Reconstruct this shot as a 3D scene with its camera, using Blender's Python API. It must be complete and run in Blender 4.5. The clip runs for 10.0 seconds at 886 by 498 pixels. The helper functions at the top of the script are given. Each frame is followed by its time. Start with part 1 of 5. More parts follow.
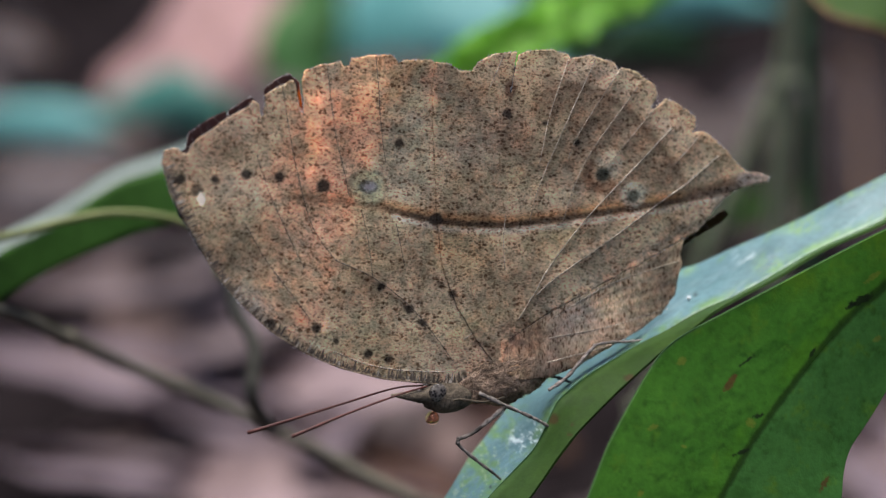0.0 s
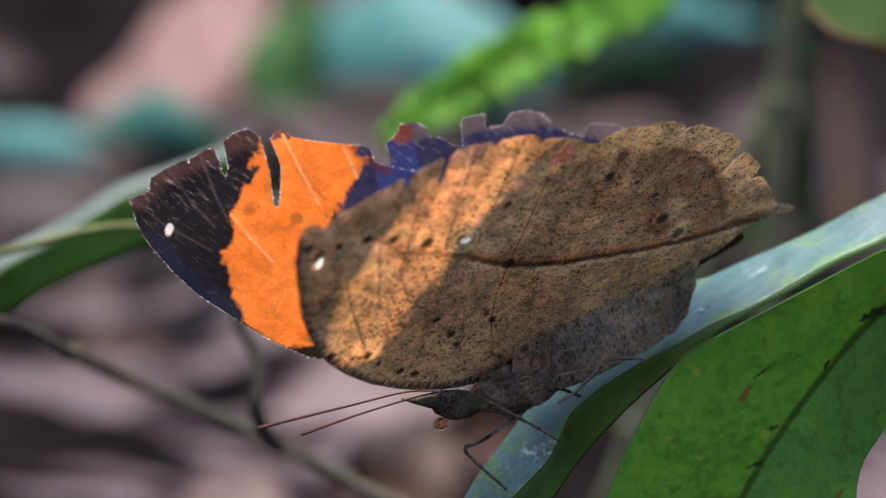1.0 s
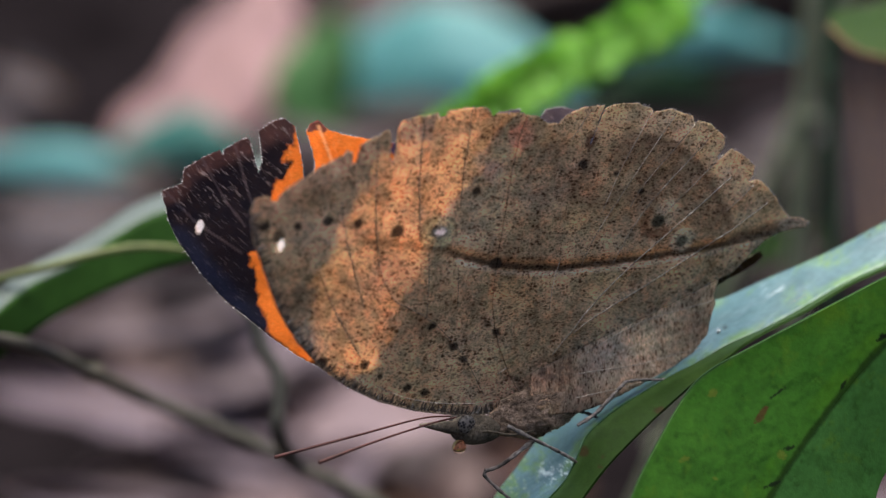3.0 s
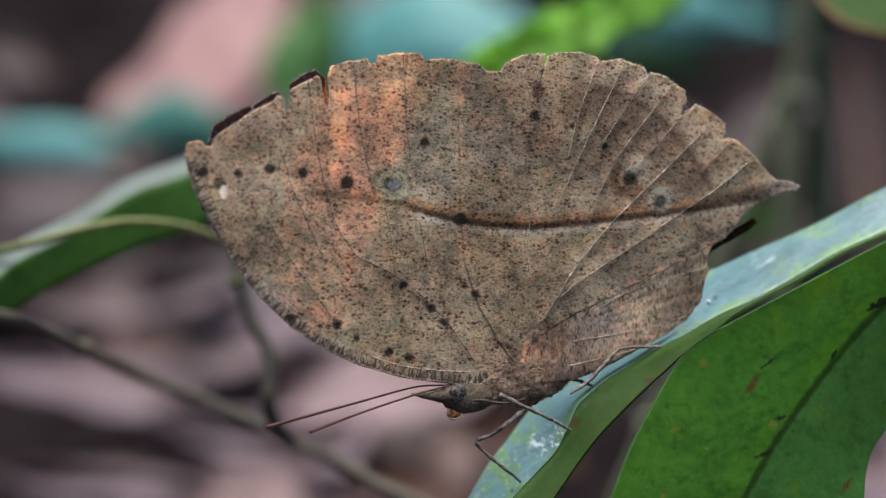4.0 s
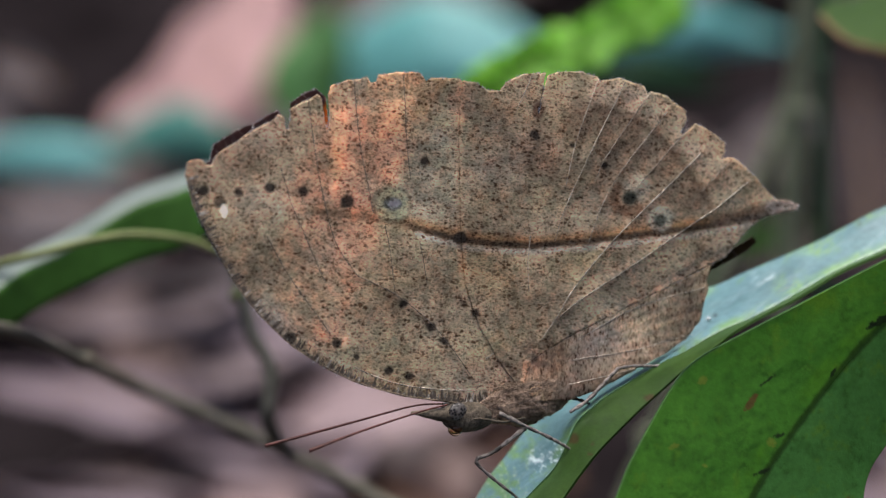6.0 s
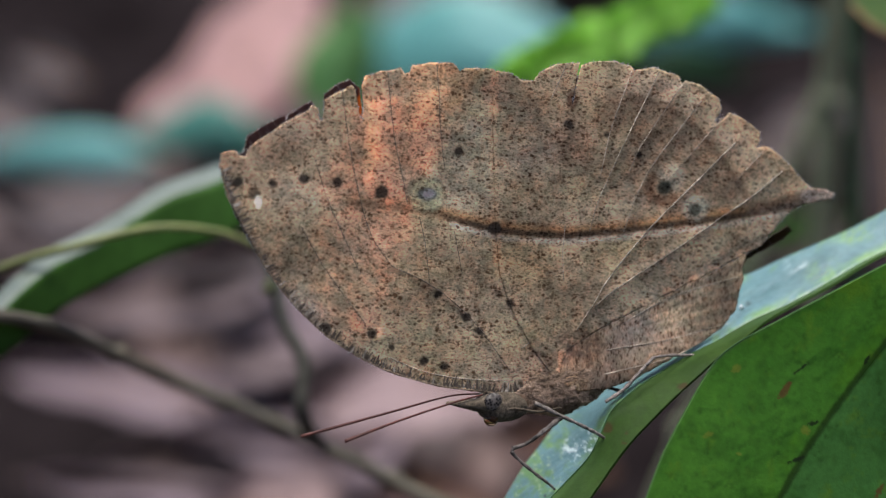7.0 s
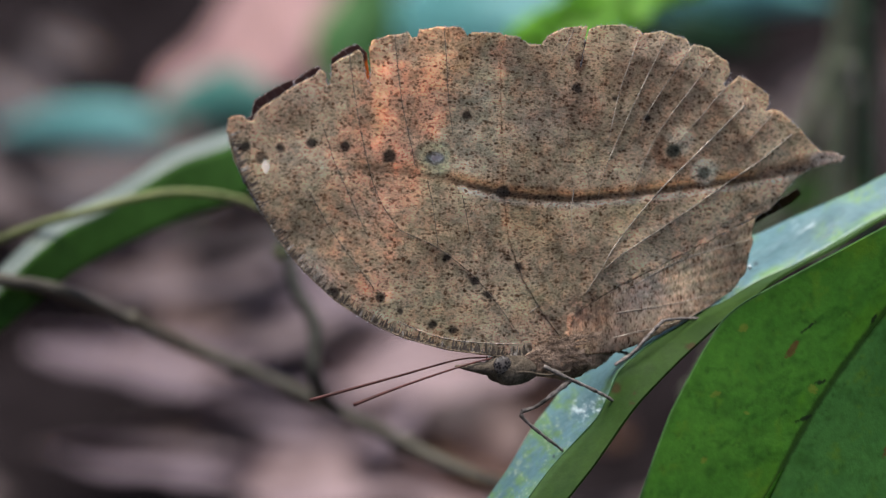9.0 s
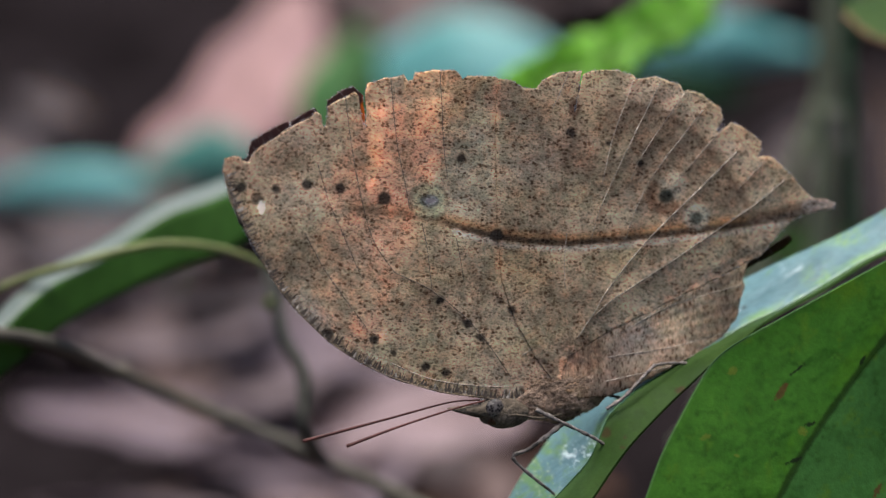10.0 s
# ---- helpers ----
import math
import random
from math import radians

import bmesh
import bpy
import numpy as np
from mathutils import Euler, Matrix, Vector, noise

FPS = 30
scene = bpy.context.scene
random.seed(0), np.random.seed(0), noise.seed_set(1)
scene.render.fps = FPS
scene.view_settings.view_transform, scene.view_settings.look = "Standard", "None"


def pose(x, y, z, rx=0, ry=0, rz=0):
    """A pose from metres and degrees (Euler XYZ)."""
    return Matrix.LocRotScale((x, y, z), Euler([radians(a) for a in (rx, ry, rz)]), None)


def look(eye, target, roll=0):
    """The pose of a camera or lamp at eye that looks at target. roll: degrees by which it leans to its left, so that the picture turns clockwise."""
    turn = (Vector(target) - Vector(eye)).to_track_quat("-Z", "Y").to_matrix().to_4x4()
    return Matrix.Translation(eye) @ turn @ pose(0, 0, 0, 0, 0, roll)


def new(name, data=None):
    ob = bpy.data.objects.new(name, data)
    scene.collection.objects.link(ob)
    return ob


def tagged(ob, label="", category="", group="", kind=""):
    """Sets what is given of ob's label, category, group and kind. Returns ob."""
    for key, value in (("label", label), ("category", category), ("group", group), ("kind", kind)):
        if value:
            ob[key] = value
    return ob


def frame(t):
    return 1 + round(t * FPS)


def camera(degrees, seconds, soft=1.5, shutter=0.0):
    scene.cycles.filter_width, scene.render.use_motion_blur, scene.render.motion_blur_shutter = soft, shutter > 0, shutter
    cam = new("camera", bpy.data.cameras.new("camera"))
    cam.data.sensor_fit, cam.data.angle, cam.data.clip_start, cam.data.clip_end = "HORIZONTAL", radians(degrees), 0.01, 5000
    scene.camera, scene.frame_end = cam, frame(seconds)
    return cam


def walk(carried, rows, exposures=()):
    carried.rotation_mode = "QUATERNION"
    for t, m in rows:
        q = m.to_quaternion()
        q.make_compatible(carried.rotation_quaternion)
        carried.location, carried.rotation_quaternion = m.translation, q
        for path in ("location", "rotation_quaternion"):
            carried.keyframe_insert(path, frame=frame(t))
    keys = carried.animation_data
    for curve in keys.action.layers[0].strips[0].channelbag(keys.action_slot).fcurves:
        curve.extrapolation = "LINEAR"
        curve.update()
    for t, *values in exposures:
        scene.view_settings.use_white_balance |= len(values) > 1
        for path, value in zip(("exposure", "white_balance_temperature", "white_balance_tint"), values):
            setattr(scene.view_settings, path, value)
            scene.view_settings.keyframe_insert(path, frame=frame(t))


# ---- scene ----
from mathutils.geometry import delaunay_2d_cdt

# A dead-leaf butterfly on a leaf near a forest floor, filmed with a long close-up lens.
# The world is in metres; STAND is the first pose of the camera, tilted 16 degrees down.
STAND = pose(0, 0, 0.36, 74, 0, 0)
REACH = 0.451            # from the first stand to the butterfly
FIELD = 14.0             # degrees across
UNIT = 784 / math.tan(radians(FIELD / 2))


def sight(a, b, d=0.0):
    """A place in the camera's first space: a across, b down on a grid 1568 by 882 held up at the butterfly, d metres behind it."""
    k = (REACH + d) / UNIT
    return Vector(((a - 784) * k, (441 - b) * k, -(REACH + d)))


def place(a, b, d=0.0):
    return STAND @ sight(a, b, d)


cam = camera(FIELD, 10.0, soft=1.3)
cam.data.dof.use_dof = True
cam.data.dof.focus_distance = REACH
cam.data.dof.aperture_fstop = 16.0

# seconds, shift right, up and forward in mm, yaw, pitch and roll in degrees, all from the first stand
PATH = [
    (0, 0.00, 0.00, 0.00, 0.000, 0.000, 0.000),
    (0.1, -0.53, -0.11, 0.17, -0.010, -0.030, -0.078),
    (0.2, -1.05, -0.22, 0.34, 0.065, 0.066, -0.155),
    (0.3, -1.58, -0.34, 0.52, -0.032, 0.127, -0.233),
    (0.4, -2.10, -0.45, 0.69, -0.173, 0.143, -0.310),
    (0.5, -2.63, -0.56, 0.86, -0.133, 0.182, -0.388),
    (0.6, -3.35, -0.85, 0.71, -0.037, 0.301, -0.327),
    (0.7, -4.07, -1.14, 0.57, -0.246, 0.329, -0.266),
    (0.8, -4.79, -1.42, 0.42, -0.472, 0.421, -0.205),
    (0.9, -5.51, -1.71, 0.28, -0.519, 0.475, -0.144),
    (1, -6.23, -2.00, 0.13, -0.560, 0.437, -0.083),
    (1.1, -5.64, -2.06, -0.01, -0.542, 0.496, -0.049),
    (1.2, -5.04, -2.11, -0.15, -0.700, 0.626, -0.016),
    (1.3, -4.45, -2.17, -0.30, -0.586, 0.602, 0.018),
    (1.4, -3.85, -2.22, -0.44, -0.275, 0.613, 0.051),
    (1.5, -3.26, -2.28, -0.58, -0.189, 0.800, 0.085),
    (1.6, -2.99, -2.38, -0.59, -0.217, 0.811, 0.020),
    (1.7, -2.72, -2.48, -0.61, -0.145, 0.781, -0.045),
    (1.8, -2.45, -2.58, -0.62, -0.037, 0.895, -0.111),
    (1.9, -2.18, -2.68, -0.64, -0.010, 0.909, -0.176),
    (2, -1.91, -2.78, -0.65, -0.071, 0.829, -0.241),
    (2.1, -2.19, -2.42, -0.55, -0.112, 0.873, -0.204),
    (2.2, -2.47, -2.05, -0.45, -0.043, 0.830, -0.168),
    (2.3, -2.74, -1.69, -0.35, 0.009, 0.786, -0.131),
    (2.4, -3.02, -1.32, -0.25, -0.130, 0.916, -0.095),
    (2.5, -3.30, -0.96, -0.15, -0.052, 0.829, -0.058),
    (2.6, -3.32, -1.11, -0.12, 0.034, 0.847, -0.038),
    (2.7, -3.34, -1.27, -0.09, 0.076, 0.822, -0.019),
    (3.8, -3.57, -2.97, 0.27, -0.153, 0.626, 0.196),
    (3.9, -3.59, -3.13, 0.30, -0.175, 0.664, 0.215),
    (4, -3.61, -3.28, 0.33, -0.128, 0.470, 0.235),
    (4.1, -3.62, -3.05, 0.47, -0.096, 0.500, 0.135),
    (4.2, -3.63, -2.82, 0.60, -0.060, 0.542, 0.036),
    (4.3, -3.63, -2.59, 0.74, -0.077, 0.340, -0.064),
    (4.4, -3.64, -2.36, 0.87, -0.122, 0.310, -0.163),
    (4.5, -3.65, -2.13, 1.01, -0.184, 0.208, -0.263),
    (4.6, -3.88, -2.26, 0.96, -0.320, 0.210, -0.253),
    (4.7, -4.11, -2.39, 0.91, -0.239, 0.238, -0.242),
    (4.8, -4.33, -2.52, 0.86, -0.267, 0.393, -0.232),
    (4.9, -4.56, -2.65, 0.81, -0.312, 0.385, -0.221),
    (5, -4.79, -2.78, 0.76, -0.281, 0.371, -0.211),
    (5.1, -4.62, -2.80, 0.66, -0.221, 0.555, -0.203),
    (5.2, -4.45, -2.83, 0.56, -0.153, 0.523, -0.196),
    (6.3, -2.57, -3.10, -0.54, 0.029, 0.721, -0.110),
    (6.4, -2.40, -3.13, -0.64, 0.160, 0.689, -0.103),
    (6.5, -2.23, -3.15, -0.74, 0.168, 0.691, -0.095),
    (6.6, -2.48, -3.24, -0.70, 0.182, 0.745, -0.030),
    (6.7, -2.73, -3.33, -0.66, 0.280, 0.769, 0.034),
    (6.8, -2.99, -3.42, -0.63, 0.297, 0.786, 0.099),
    (6.9, -3.24, -3.51, -0.59, 0.369, 0.784, 0.163),
    (7, -3.49, -3.60, -0.55, 0.413, 0.601, 0.228),
    (7.1, -3.75, -3.31, -0.28, 0.498, 0.538, 0.154),
    (7.2, -4.02, -3.02, -0.02, 0.654, 0.420, 0.081),
    (7.3, -4.28, -2.72, 0.25, 0.837, 0.148, 0.007),
    (7.4, -4.55, -2.43, 0.51, 0.794, 0.057, -0.066),
    (7.5, -4.81, -2.14, 0.78, 0.963, -0.040, -0.140),
    (7.6, -4.62, -2.44, 0.59, 1.041, -0.267, 0.045),
    (7.7, -4.43, -2.75, 0.41, 0.981, -0.326, 0.230),
    (7.8, -4.24, -3.05, 0.22, 1.092, -0.350, 0.414),
    (7.9, -4.05, -3.36, 0.04, 1.168, -0.463, 0.599),
    (8, -3.86, -3.66, -0.15, 1.145, -0.480, 0.784),
    (8.1, -3.59, -4.05, -0.42, 1.146, -0.436, 0.773),
    (8.2, -3.32, -4.45, -0.69, 1.245, -0.369, 0.761),
    (8.3, -3.06, -4.84, -0.95, 1.144, -0.103, 0.750),
    (8.4, -2.79, -5.24, -1.22, 1.136, -0.091, 0.738),
    (8.5, -2.52, -5.63, -1.49, 1.080, -0.040, 0.727),
    (8.6, -2.28, -5.51, -1.50, 1.067, 0.130, 0.698),
    (8.7, -2.04, -5.39, -1.51, 1.090, 0.149, 0.669),
    (8.8, -1.80, -5.28, -1.52, 1.079, 0.050, 0.641),
    (8.9, -1.56, -5.16, -1.53, 0.939, 0.168, 0.612),
    (9, -1.32, -5.04, -1.54, 0.807, 0.173, 0.583),
    (9.1, -1.56, -5.60, -1.63, 0.808, 0.186, 0.582),
    (9.2, -1.81, -6.16, -1.72, 0.668, 0.474, 0.581),
    (9.3, -2.05, -6.71, -1.82, 0.528, 0.726, 0.580),
    (9.4, -2.30, -7.27, -1.91, 0.452, 0.915, 0.579),
    (9.5, -2.54, -7.83, -2.00, 0.334, 0.982, 0.578),
    (9.6, -2.41, -7.65, -2.19, 0.397, 1.138, 0.698),
    (9.7, -2.27, -7.47, -2.39, 0.498, 1.172, 0.819),
    (9.8, -2.14, -7.29, -2.58, 0.527, 1.206, 0.939),
    (9.9, -2.00, -7.11, -2.78, 0.503, 1.184, 1.060),
    (10, -1.87, -6.93, -2.97, 0.550, 1.144, 1.180),
]
walk(cam, [(t, STAND @ pose(x / 1000, y / 1000, -z / 1000) @ pose(0, 0, 0, 0, yaw) @ pose(0, 0, 0, pitch) @ pose(0, 0, 0, 0, 0, -roll))
           for t, x, y, z, yaw, pitch, roll in PATH], [(0, 0.50, 6250, 7), (10, 0.50, 6250, 7)])

# ---- light: open shade under bright sky, soft sun from straight above, a little beyond the butterfly ----
world = bpy.data.worlds.new("world")
scene.world = world
world.use_nodes = True
wt = world.node_tree
sky = wt.nodes.new("ShaderNodeTexSky")
sky.sky_type, sky.sun_disc = "NISHITA", False
sky.sun_elevation, sky.sun_rotation = radians(86), radians(0)
sky.air_density, sky.dust_density = 1.0, 3.0
wt.links.new(sky.outputs[0], wt.nodes["Background"].inputs[0])
wt.nodes["Background"].inputs[1].default_value = 0.115
sun = new("sun", bpy.data.lights.new("sun", "SUN"))
sun.data.energy, sun.data.angle, sun.data.color = 4.7, radians(56), (1.0, 0.95, 0.88)
sun.matrix_world = look((0, 0, 0), (0.06, -0.07, -1.0))


# ---- materials ----
def material(name):
    m = bpy.data.materials.new(name)
    m.use_nodes = True
    nt = m.node_tree
    nt.nodes.clear()
    out = nt.nodes.new("ShaderNodeOutputMaterial")
    return m, nt, out


def node(nt, kind, links=None, **values):
    n = nt.nodes.new(kind)
    for k, v in values.items():
        if k == "op":
            n.operation = v
        elif k == "blend":
            n.data_type, n.blend_type = "RGBA", v
    for k, v in (links or {}).items():
        if isinstance(v, bpy.types.NodeSocket):
            nt.links.new(v, n.inputs[k])
        else:
            n.inputs[k].default_value = v
    return n


def ramp(nt, fac, *stops):
    r = nt.nodes.new("ShaderNodeValToRGB")
    while len(r.color_ramp.elements) < len(stops):
        r.color_ramp.elements.new(0.5)
    for e, (p, c) in zip(r.color_ramp.elements, stops):
        e.position, e.color = p, (*c, 1) if len(c) == 3 else c
    nt.links.new(fac, r.inputs[0])
    return r.outputs[0]


def grey(v):
    return (v, v, v)


def mixed(nt, fac, a, b, blend="MIX"):
    n = node(nt, "ShaderNodeMix", {0: fac, 6: a, 7: b}, blend=blend)
    return n.outputs[2]


def coords(nt, sx=1, sy=1, sz=1, rot=(0, 0, 0)):
    tc = nt.nodes.new("ShaderNodeTexCoord")
    mp = node(nt, "ShaderNodeMapping", {"Vector": tc.outputs["Object"], "Scale": (sx, sy, sz), "Rotation": rot})
    return mp.outputs[0]


def specks(nt, at, scale, most, edge):
    """Spots of scales, each of its own size: 0 in a spot, 1 between."""
    cells = node(nt, "ShaderNodeTexVoronoi", {"Vector": at, "Scale": scale, "Randomness": 1.0})
    size = node(nt, "ShaderNodeSeparateColor", {0: cells.outputs["Color"]}).outputs[0]
    size = node(nt, "ShaderNodeMath", {0: size, 1: most}, op="MULTIPLY").outputs[0]
    away = node(nt, "ShaderNodeMath", {0: cells.outputs["Distance"], 1: size}, op="SUBTRACT").outputs[0]
    return ramp(nt, away, (0.0, grey(0.0)), (edge, grey(1.0)))


def wing_material(name, speck, thin, gloss, stretch=(1.0, 1.6, 1.0)):
    """Scales of pigment on a thin membrane: the pigment attribute, dark specks, and light let through."""
    m, nt, out = material(name)
    pig = nt.nodes.new("ShaderNodeAttribute")
    pig.attribute_name = "pigment"
    col = pig.outputs["Color"]
    turned = coords(nt, 1, 1, 1, (0, 0, radians(28)))
    at = node(nt, "ShaderNodeMapping", {"Vector": turned, "Scale": stretch}).outputs[0]
    n1 = node(nt, "ShaderNodeTexNoise", {"Vector": at, "Scale": 2300.0, "Detail": 2.0, "Roughness": 0.65})
    if speck:
        n2 = node(nt, "ShaderNodeTexNoise", {"Vector": at, "Scale": 190.0, "Detail": 3.0})
        n3 = node(nt, "ShaderNodeTexNoise", {"Vector": at, "Scale": 380.0, "Detail": 3.0, "Roughness": 0.7})
        n4 = node(nt, "ShaderNodeTexNoise", {"Vector": turned, "Scale": 640.0, "Detail": 2.0, "Roughness": 0.6})
        bent = node(nt, "ShaderNodeTexNoise", {"Vector": at, "Scale": 1900.0, "Detail": 1.0})
        shift = node(nt, "ShaderNodeVectorMath", {0: bent.outputs[1], 1: (0.0007, 0.0007, 0.0)}, op="MULTIPLY")
        wavy = node(nt, "ShaderNodeVectorMath", {0: at, 1: shift.outputs[0]}, op="ADD").outputs[0]
        coarse = specks(nt, wavy, 1600.0, 0.41, 0.17)
        fine = specks(nt, wavy, 2500.0, 0.42, 0.20)
        here = ramp(nt, n3.outputs[0], (0.44, grey(0.0)), (0.68, grey(0.85)))
        coarse = mixed(nt, here, coarse, (1, 1, 1, 1))
        coarse = ramp(nt, coarse, (0.0, (0.28, 0.215, 0.175)), (1.0, grey(1.04)))
        fine = ramp(nt, fine, (0.0, (0.58, 0.52, 0.48)), (1.0, grey(1.04)))
        dots = mixed(nt, 1.0, coarse, fine, "MULTIPLY")
        f = ramp(nt, n1.outputs[0], (0.30, grey(0.66)), (0.46, grey(0.94)), (0.70, grey(1.28)))
        col = mixed(nt, 1.0, col, ramp(nt, n2.outputs[0], (0.3, (0.84, 0.83, 0.83)), (0.7, (1.16, 1.12, 1.05))), "MULTIPLY")
        col = mixed(nt, 1.0, col, ramp(nt, n4.outputs[0], (0.34, (0.86, 0.92, 0.90)), (0.5, (1.0, 1.0, 1.0)), (0.68, (1.20, 1.07, 1.02))), "MULTIPLY")
        bare_col = col
        col = mixed(nt, 1.0, col, f, "MULTIPLY")
        col = mixed(nt, 1.0, col, dots, "MULTIPLY")
    else:
        f = ramp(nt, n1.outputs[0], (0.3, grey(0.88)), (0.7, grey(1.12)))
        col = mixed(nt, 1.0, col, f, "MULTIPLY")
        along = coords(nt, 1, 1, 1, (0, 0, radians(-112)))
        worn = node(nt, "ShaderNodeTexNoise", {"Vector": node(nt, "ShaderNodeMapping", {"Vector": along, "Scale": (1.0, 3.4, 1.0)}).outputs[0],
                                               "Scale": 520.0, "Detail": 5.0, "Roughness": 0.75})
        g = ramp(nt, worn.outputs[0], (0.56, grey(0)), (0.70, grey(0.75)))
        g = mixed(nt, 1.0, g, pig.outputs["Alpha"], "MULTIPLY")
        col = mixed(nt, g, col, (0.42, 0.37, 0.41, 1))
        glow = node(nt, "ShaderNodeTexNoise", {"Vector": node(nt, "ShaderNodeMapping", {"Vector": along, "Scale": (1.0, 3.0, 1.0)}).outputs[0],
                                               "Scale": 230.0, "Detail": 4.0, "Roughness": 0.65})
        col = mixed(nt, 1.0, col, ramp(nt, glow.outputs[0], (0.3, (0.94, 0.87, 0.80)), (0.7, (1.03, 1.06, 1.15))), "MULTIPLY")
        bare_col = col
    bump = node(nt, "ShaderNodeBump", {"Height": n1.outputs[0], "Strength": 0.4, "Distance": 0.0002})
    if speck:      # cockled membrane
        bump = node(nt, "ShaderNodeBump", {"Height": n3.outputs[0], "Strength": 0.2, "Distance": 0.0008, "Normal": bump.outputs[0]})
    p = node(nt, "ShaderNodeBsdfPrincipled", {"Base Color": col, "Roughness": gloss, "Normal": bump.outputs[0]})
    p.inputs["Specular IOR Level"].default_value = 0.22 if speck else 0.06
    through_col = node(nt, "ShaderNodeGamma", {0: bare_col, 1: 1.0 if speck else 0.50}).outputs[0]
    rgb = node(nt, "ShaderNodeSeparateColor", {0: through_col})
    limit = node(nt, "ShaderNodeMath", {0: rgb.outputs[0], 1: 0.95 if speck else 0.9}, op="MULTIPLY")
    mid = node(nt, "ShaderNodeMath", {0: rgb.outputs[1], 1: limit.outputs[0]}, op="MINIMUM")
    cool = node(nt, "ShaderNodeMath", {0: mid.outputs[0], 1: 0.78 if speck else 1.0}, op="MULTIPLY")
    least = node(nt, "ShaderNodeMath", {0: rgb.outputs[2], 1: cool.outputs[0]}, op="MINIMUM")
    brown = node(nt, "ShaderNodeCombineColor", {0: rgb.outputs[0], 1: mid.outputs[0], 2: least.outputs[0]}).outputs[0]
    if speck:
        brown = mixed(nt, 1.0, brown, dots, "MULTIPLY")
        brown = mixed(nt, 1.0, brown, f, "MULTIPLY")
        brown = mixed(nt, 1.0, brown, (1.8, 1.75, 1.7, 1), "MULTIPLY")
        brown = mixed(nt, 1.0, brown, ramp(nt, n3.outputs[0], (0.36, grey(0.80)), (0.5, grey(1.02)), (0.66, grey(1.22))), "MULTIPLY")
        brown = mixed(nt, pig.outputs["Alpha"], brown, through_col)
    tr = node(nt, "ShaderNodeBsdfTranslucent", {"Color": brown})
    if speck:      # the alpha of the pigment marks thinly scaled places
        bare = node(nt, "ShaderNodeMath", {0: pig.outputs["Alpha"], 1: 0.9}, op="MULTIPLY")
        thin = node(nt, "ShaderNodeMath", {0: bare.outputs[0], 1: thin}, op="MAXIMUM").outputs[0]
    mx = node(nt, "ShaderNodeMixShader", {0: thin, 1: p.outputs[0], 2: tr.outputs[0]})
    nt.links.new(mx.outputs[0], out.inputs[0])
    return m


def plain(name, colour, rough=0.6, scale=300.0, vary=0.3, bump=0.2, spec=0.4, dist=0.001, each=0.0, stretch=(1, 1, 1)):
    m, nt, out = material(name)
    at = coords(nt, *stretch)
    n1 = node(nt, "ShaderNodeTexNoise", {"Vector": at, "Scale": scale, "Detail": 5.0, "Roughness": 0.65})
    n2 = node(nt, "ShaderNodeTexNoise", {"Vector": at, "Scale": scale * 0.17, "Detail": 2.0})
    f = ramp(nt, n1.outputs[0], (0.25, grey(1 - vary)), (0.75, grey(1 + vary)))
    g = ramp(nt, n2.outputs[0], (0.3, grey(1 - vary * 0.7)), (0.7, grey(1 + vary * 0.7)))
    col = mixed(nt, 1.0, (*colour, 1), f, "MULTIPLY")
    col = mixed(nt, 1.0, col, g, "MULTIPLY")
    if each:
        info = nt.nodes.new("ShaderNodeObjectInfo")
        k = ramp(nt, info.outputs["Random"], (0.0, grey(1 - each)), (0.5, grey(1.0)), (1.0, grey(1 + each)))
        col = mixed(nt, 1.0, col, k, "MULTIPLY")
    b = node(nt, "ShaderNodeBump", {"Height": n1.outputs[0], "Strength": bump, "Distance": dist})
    p = node(nt, "ShaderNodeBsdfPrincipled", {"Base Color": col, "Roughness": rough, "Normal": b.outputs[0]})
    p.inputs["Specular IOR Level"].default_value = spec
    nt.links.new(p.outputs[0], out.inputs[0])
    return m


def blade_material(name, colour, other, rough=0.4, thin=0.25, scale=60.0, spec=0.5):
    """A living leaf: two greens, fine cells, some light let through."""
    m, nt, out = material(name)
    at = coords(nt)
    n1 = node(nt, "ShaderNodeTexNoise", {"Vector": at, "Scale": scale, "Detail": 4.0})
    n2 = node(nt, "ShaderNodeTexNoise", {"Vector": at, "Scale": scale * 14, "Detail": 3.0, "Roughness": 0.7})
    f = ramp(nt, n1.outputs[0], (0.35, grey(0)), (0.65, grey(1)))
    col = mixed(nt, f, (*colour, 1), (*other, 1))
    g = ramp(nt, n2.outputs[0], (0.3, grey(0.82)), (0.7, grey(1.16)))
    col = mixed(nt, 1.0, col, g, "MULTIPLY")
    b = node(nt, "ShaderNodeBump", {"Height": n2.outputs[0], "Strength": 0.15, "Distance": 0.0006})
    p = node(nt, "ShaderNodeBsdfPrincipled", {"Base Color": col, "Roughness": rough, "Normal": b.outputs[0]})
    p.inputs["Specular IOR Level"].default_value = spec
    tr = node(nt, "ShaderNodeBsdfTranslucent", {"Color": mixed(nt, 1.0, col, (1.5, 1.7, 0.7, 1), "MULTIPLY")})
    mx = node(nt, "ShaderNodeMixShader", {0: thin, 1: p.outputs[0], 2: tr.outputs[0]})
    nt.links.new(mx.outputs[0], out.inputs[0])
    return m


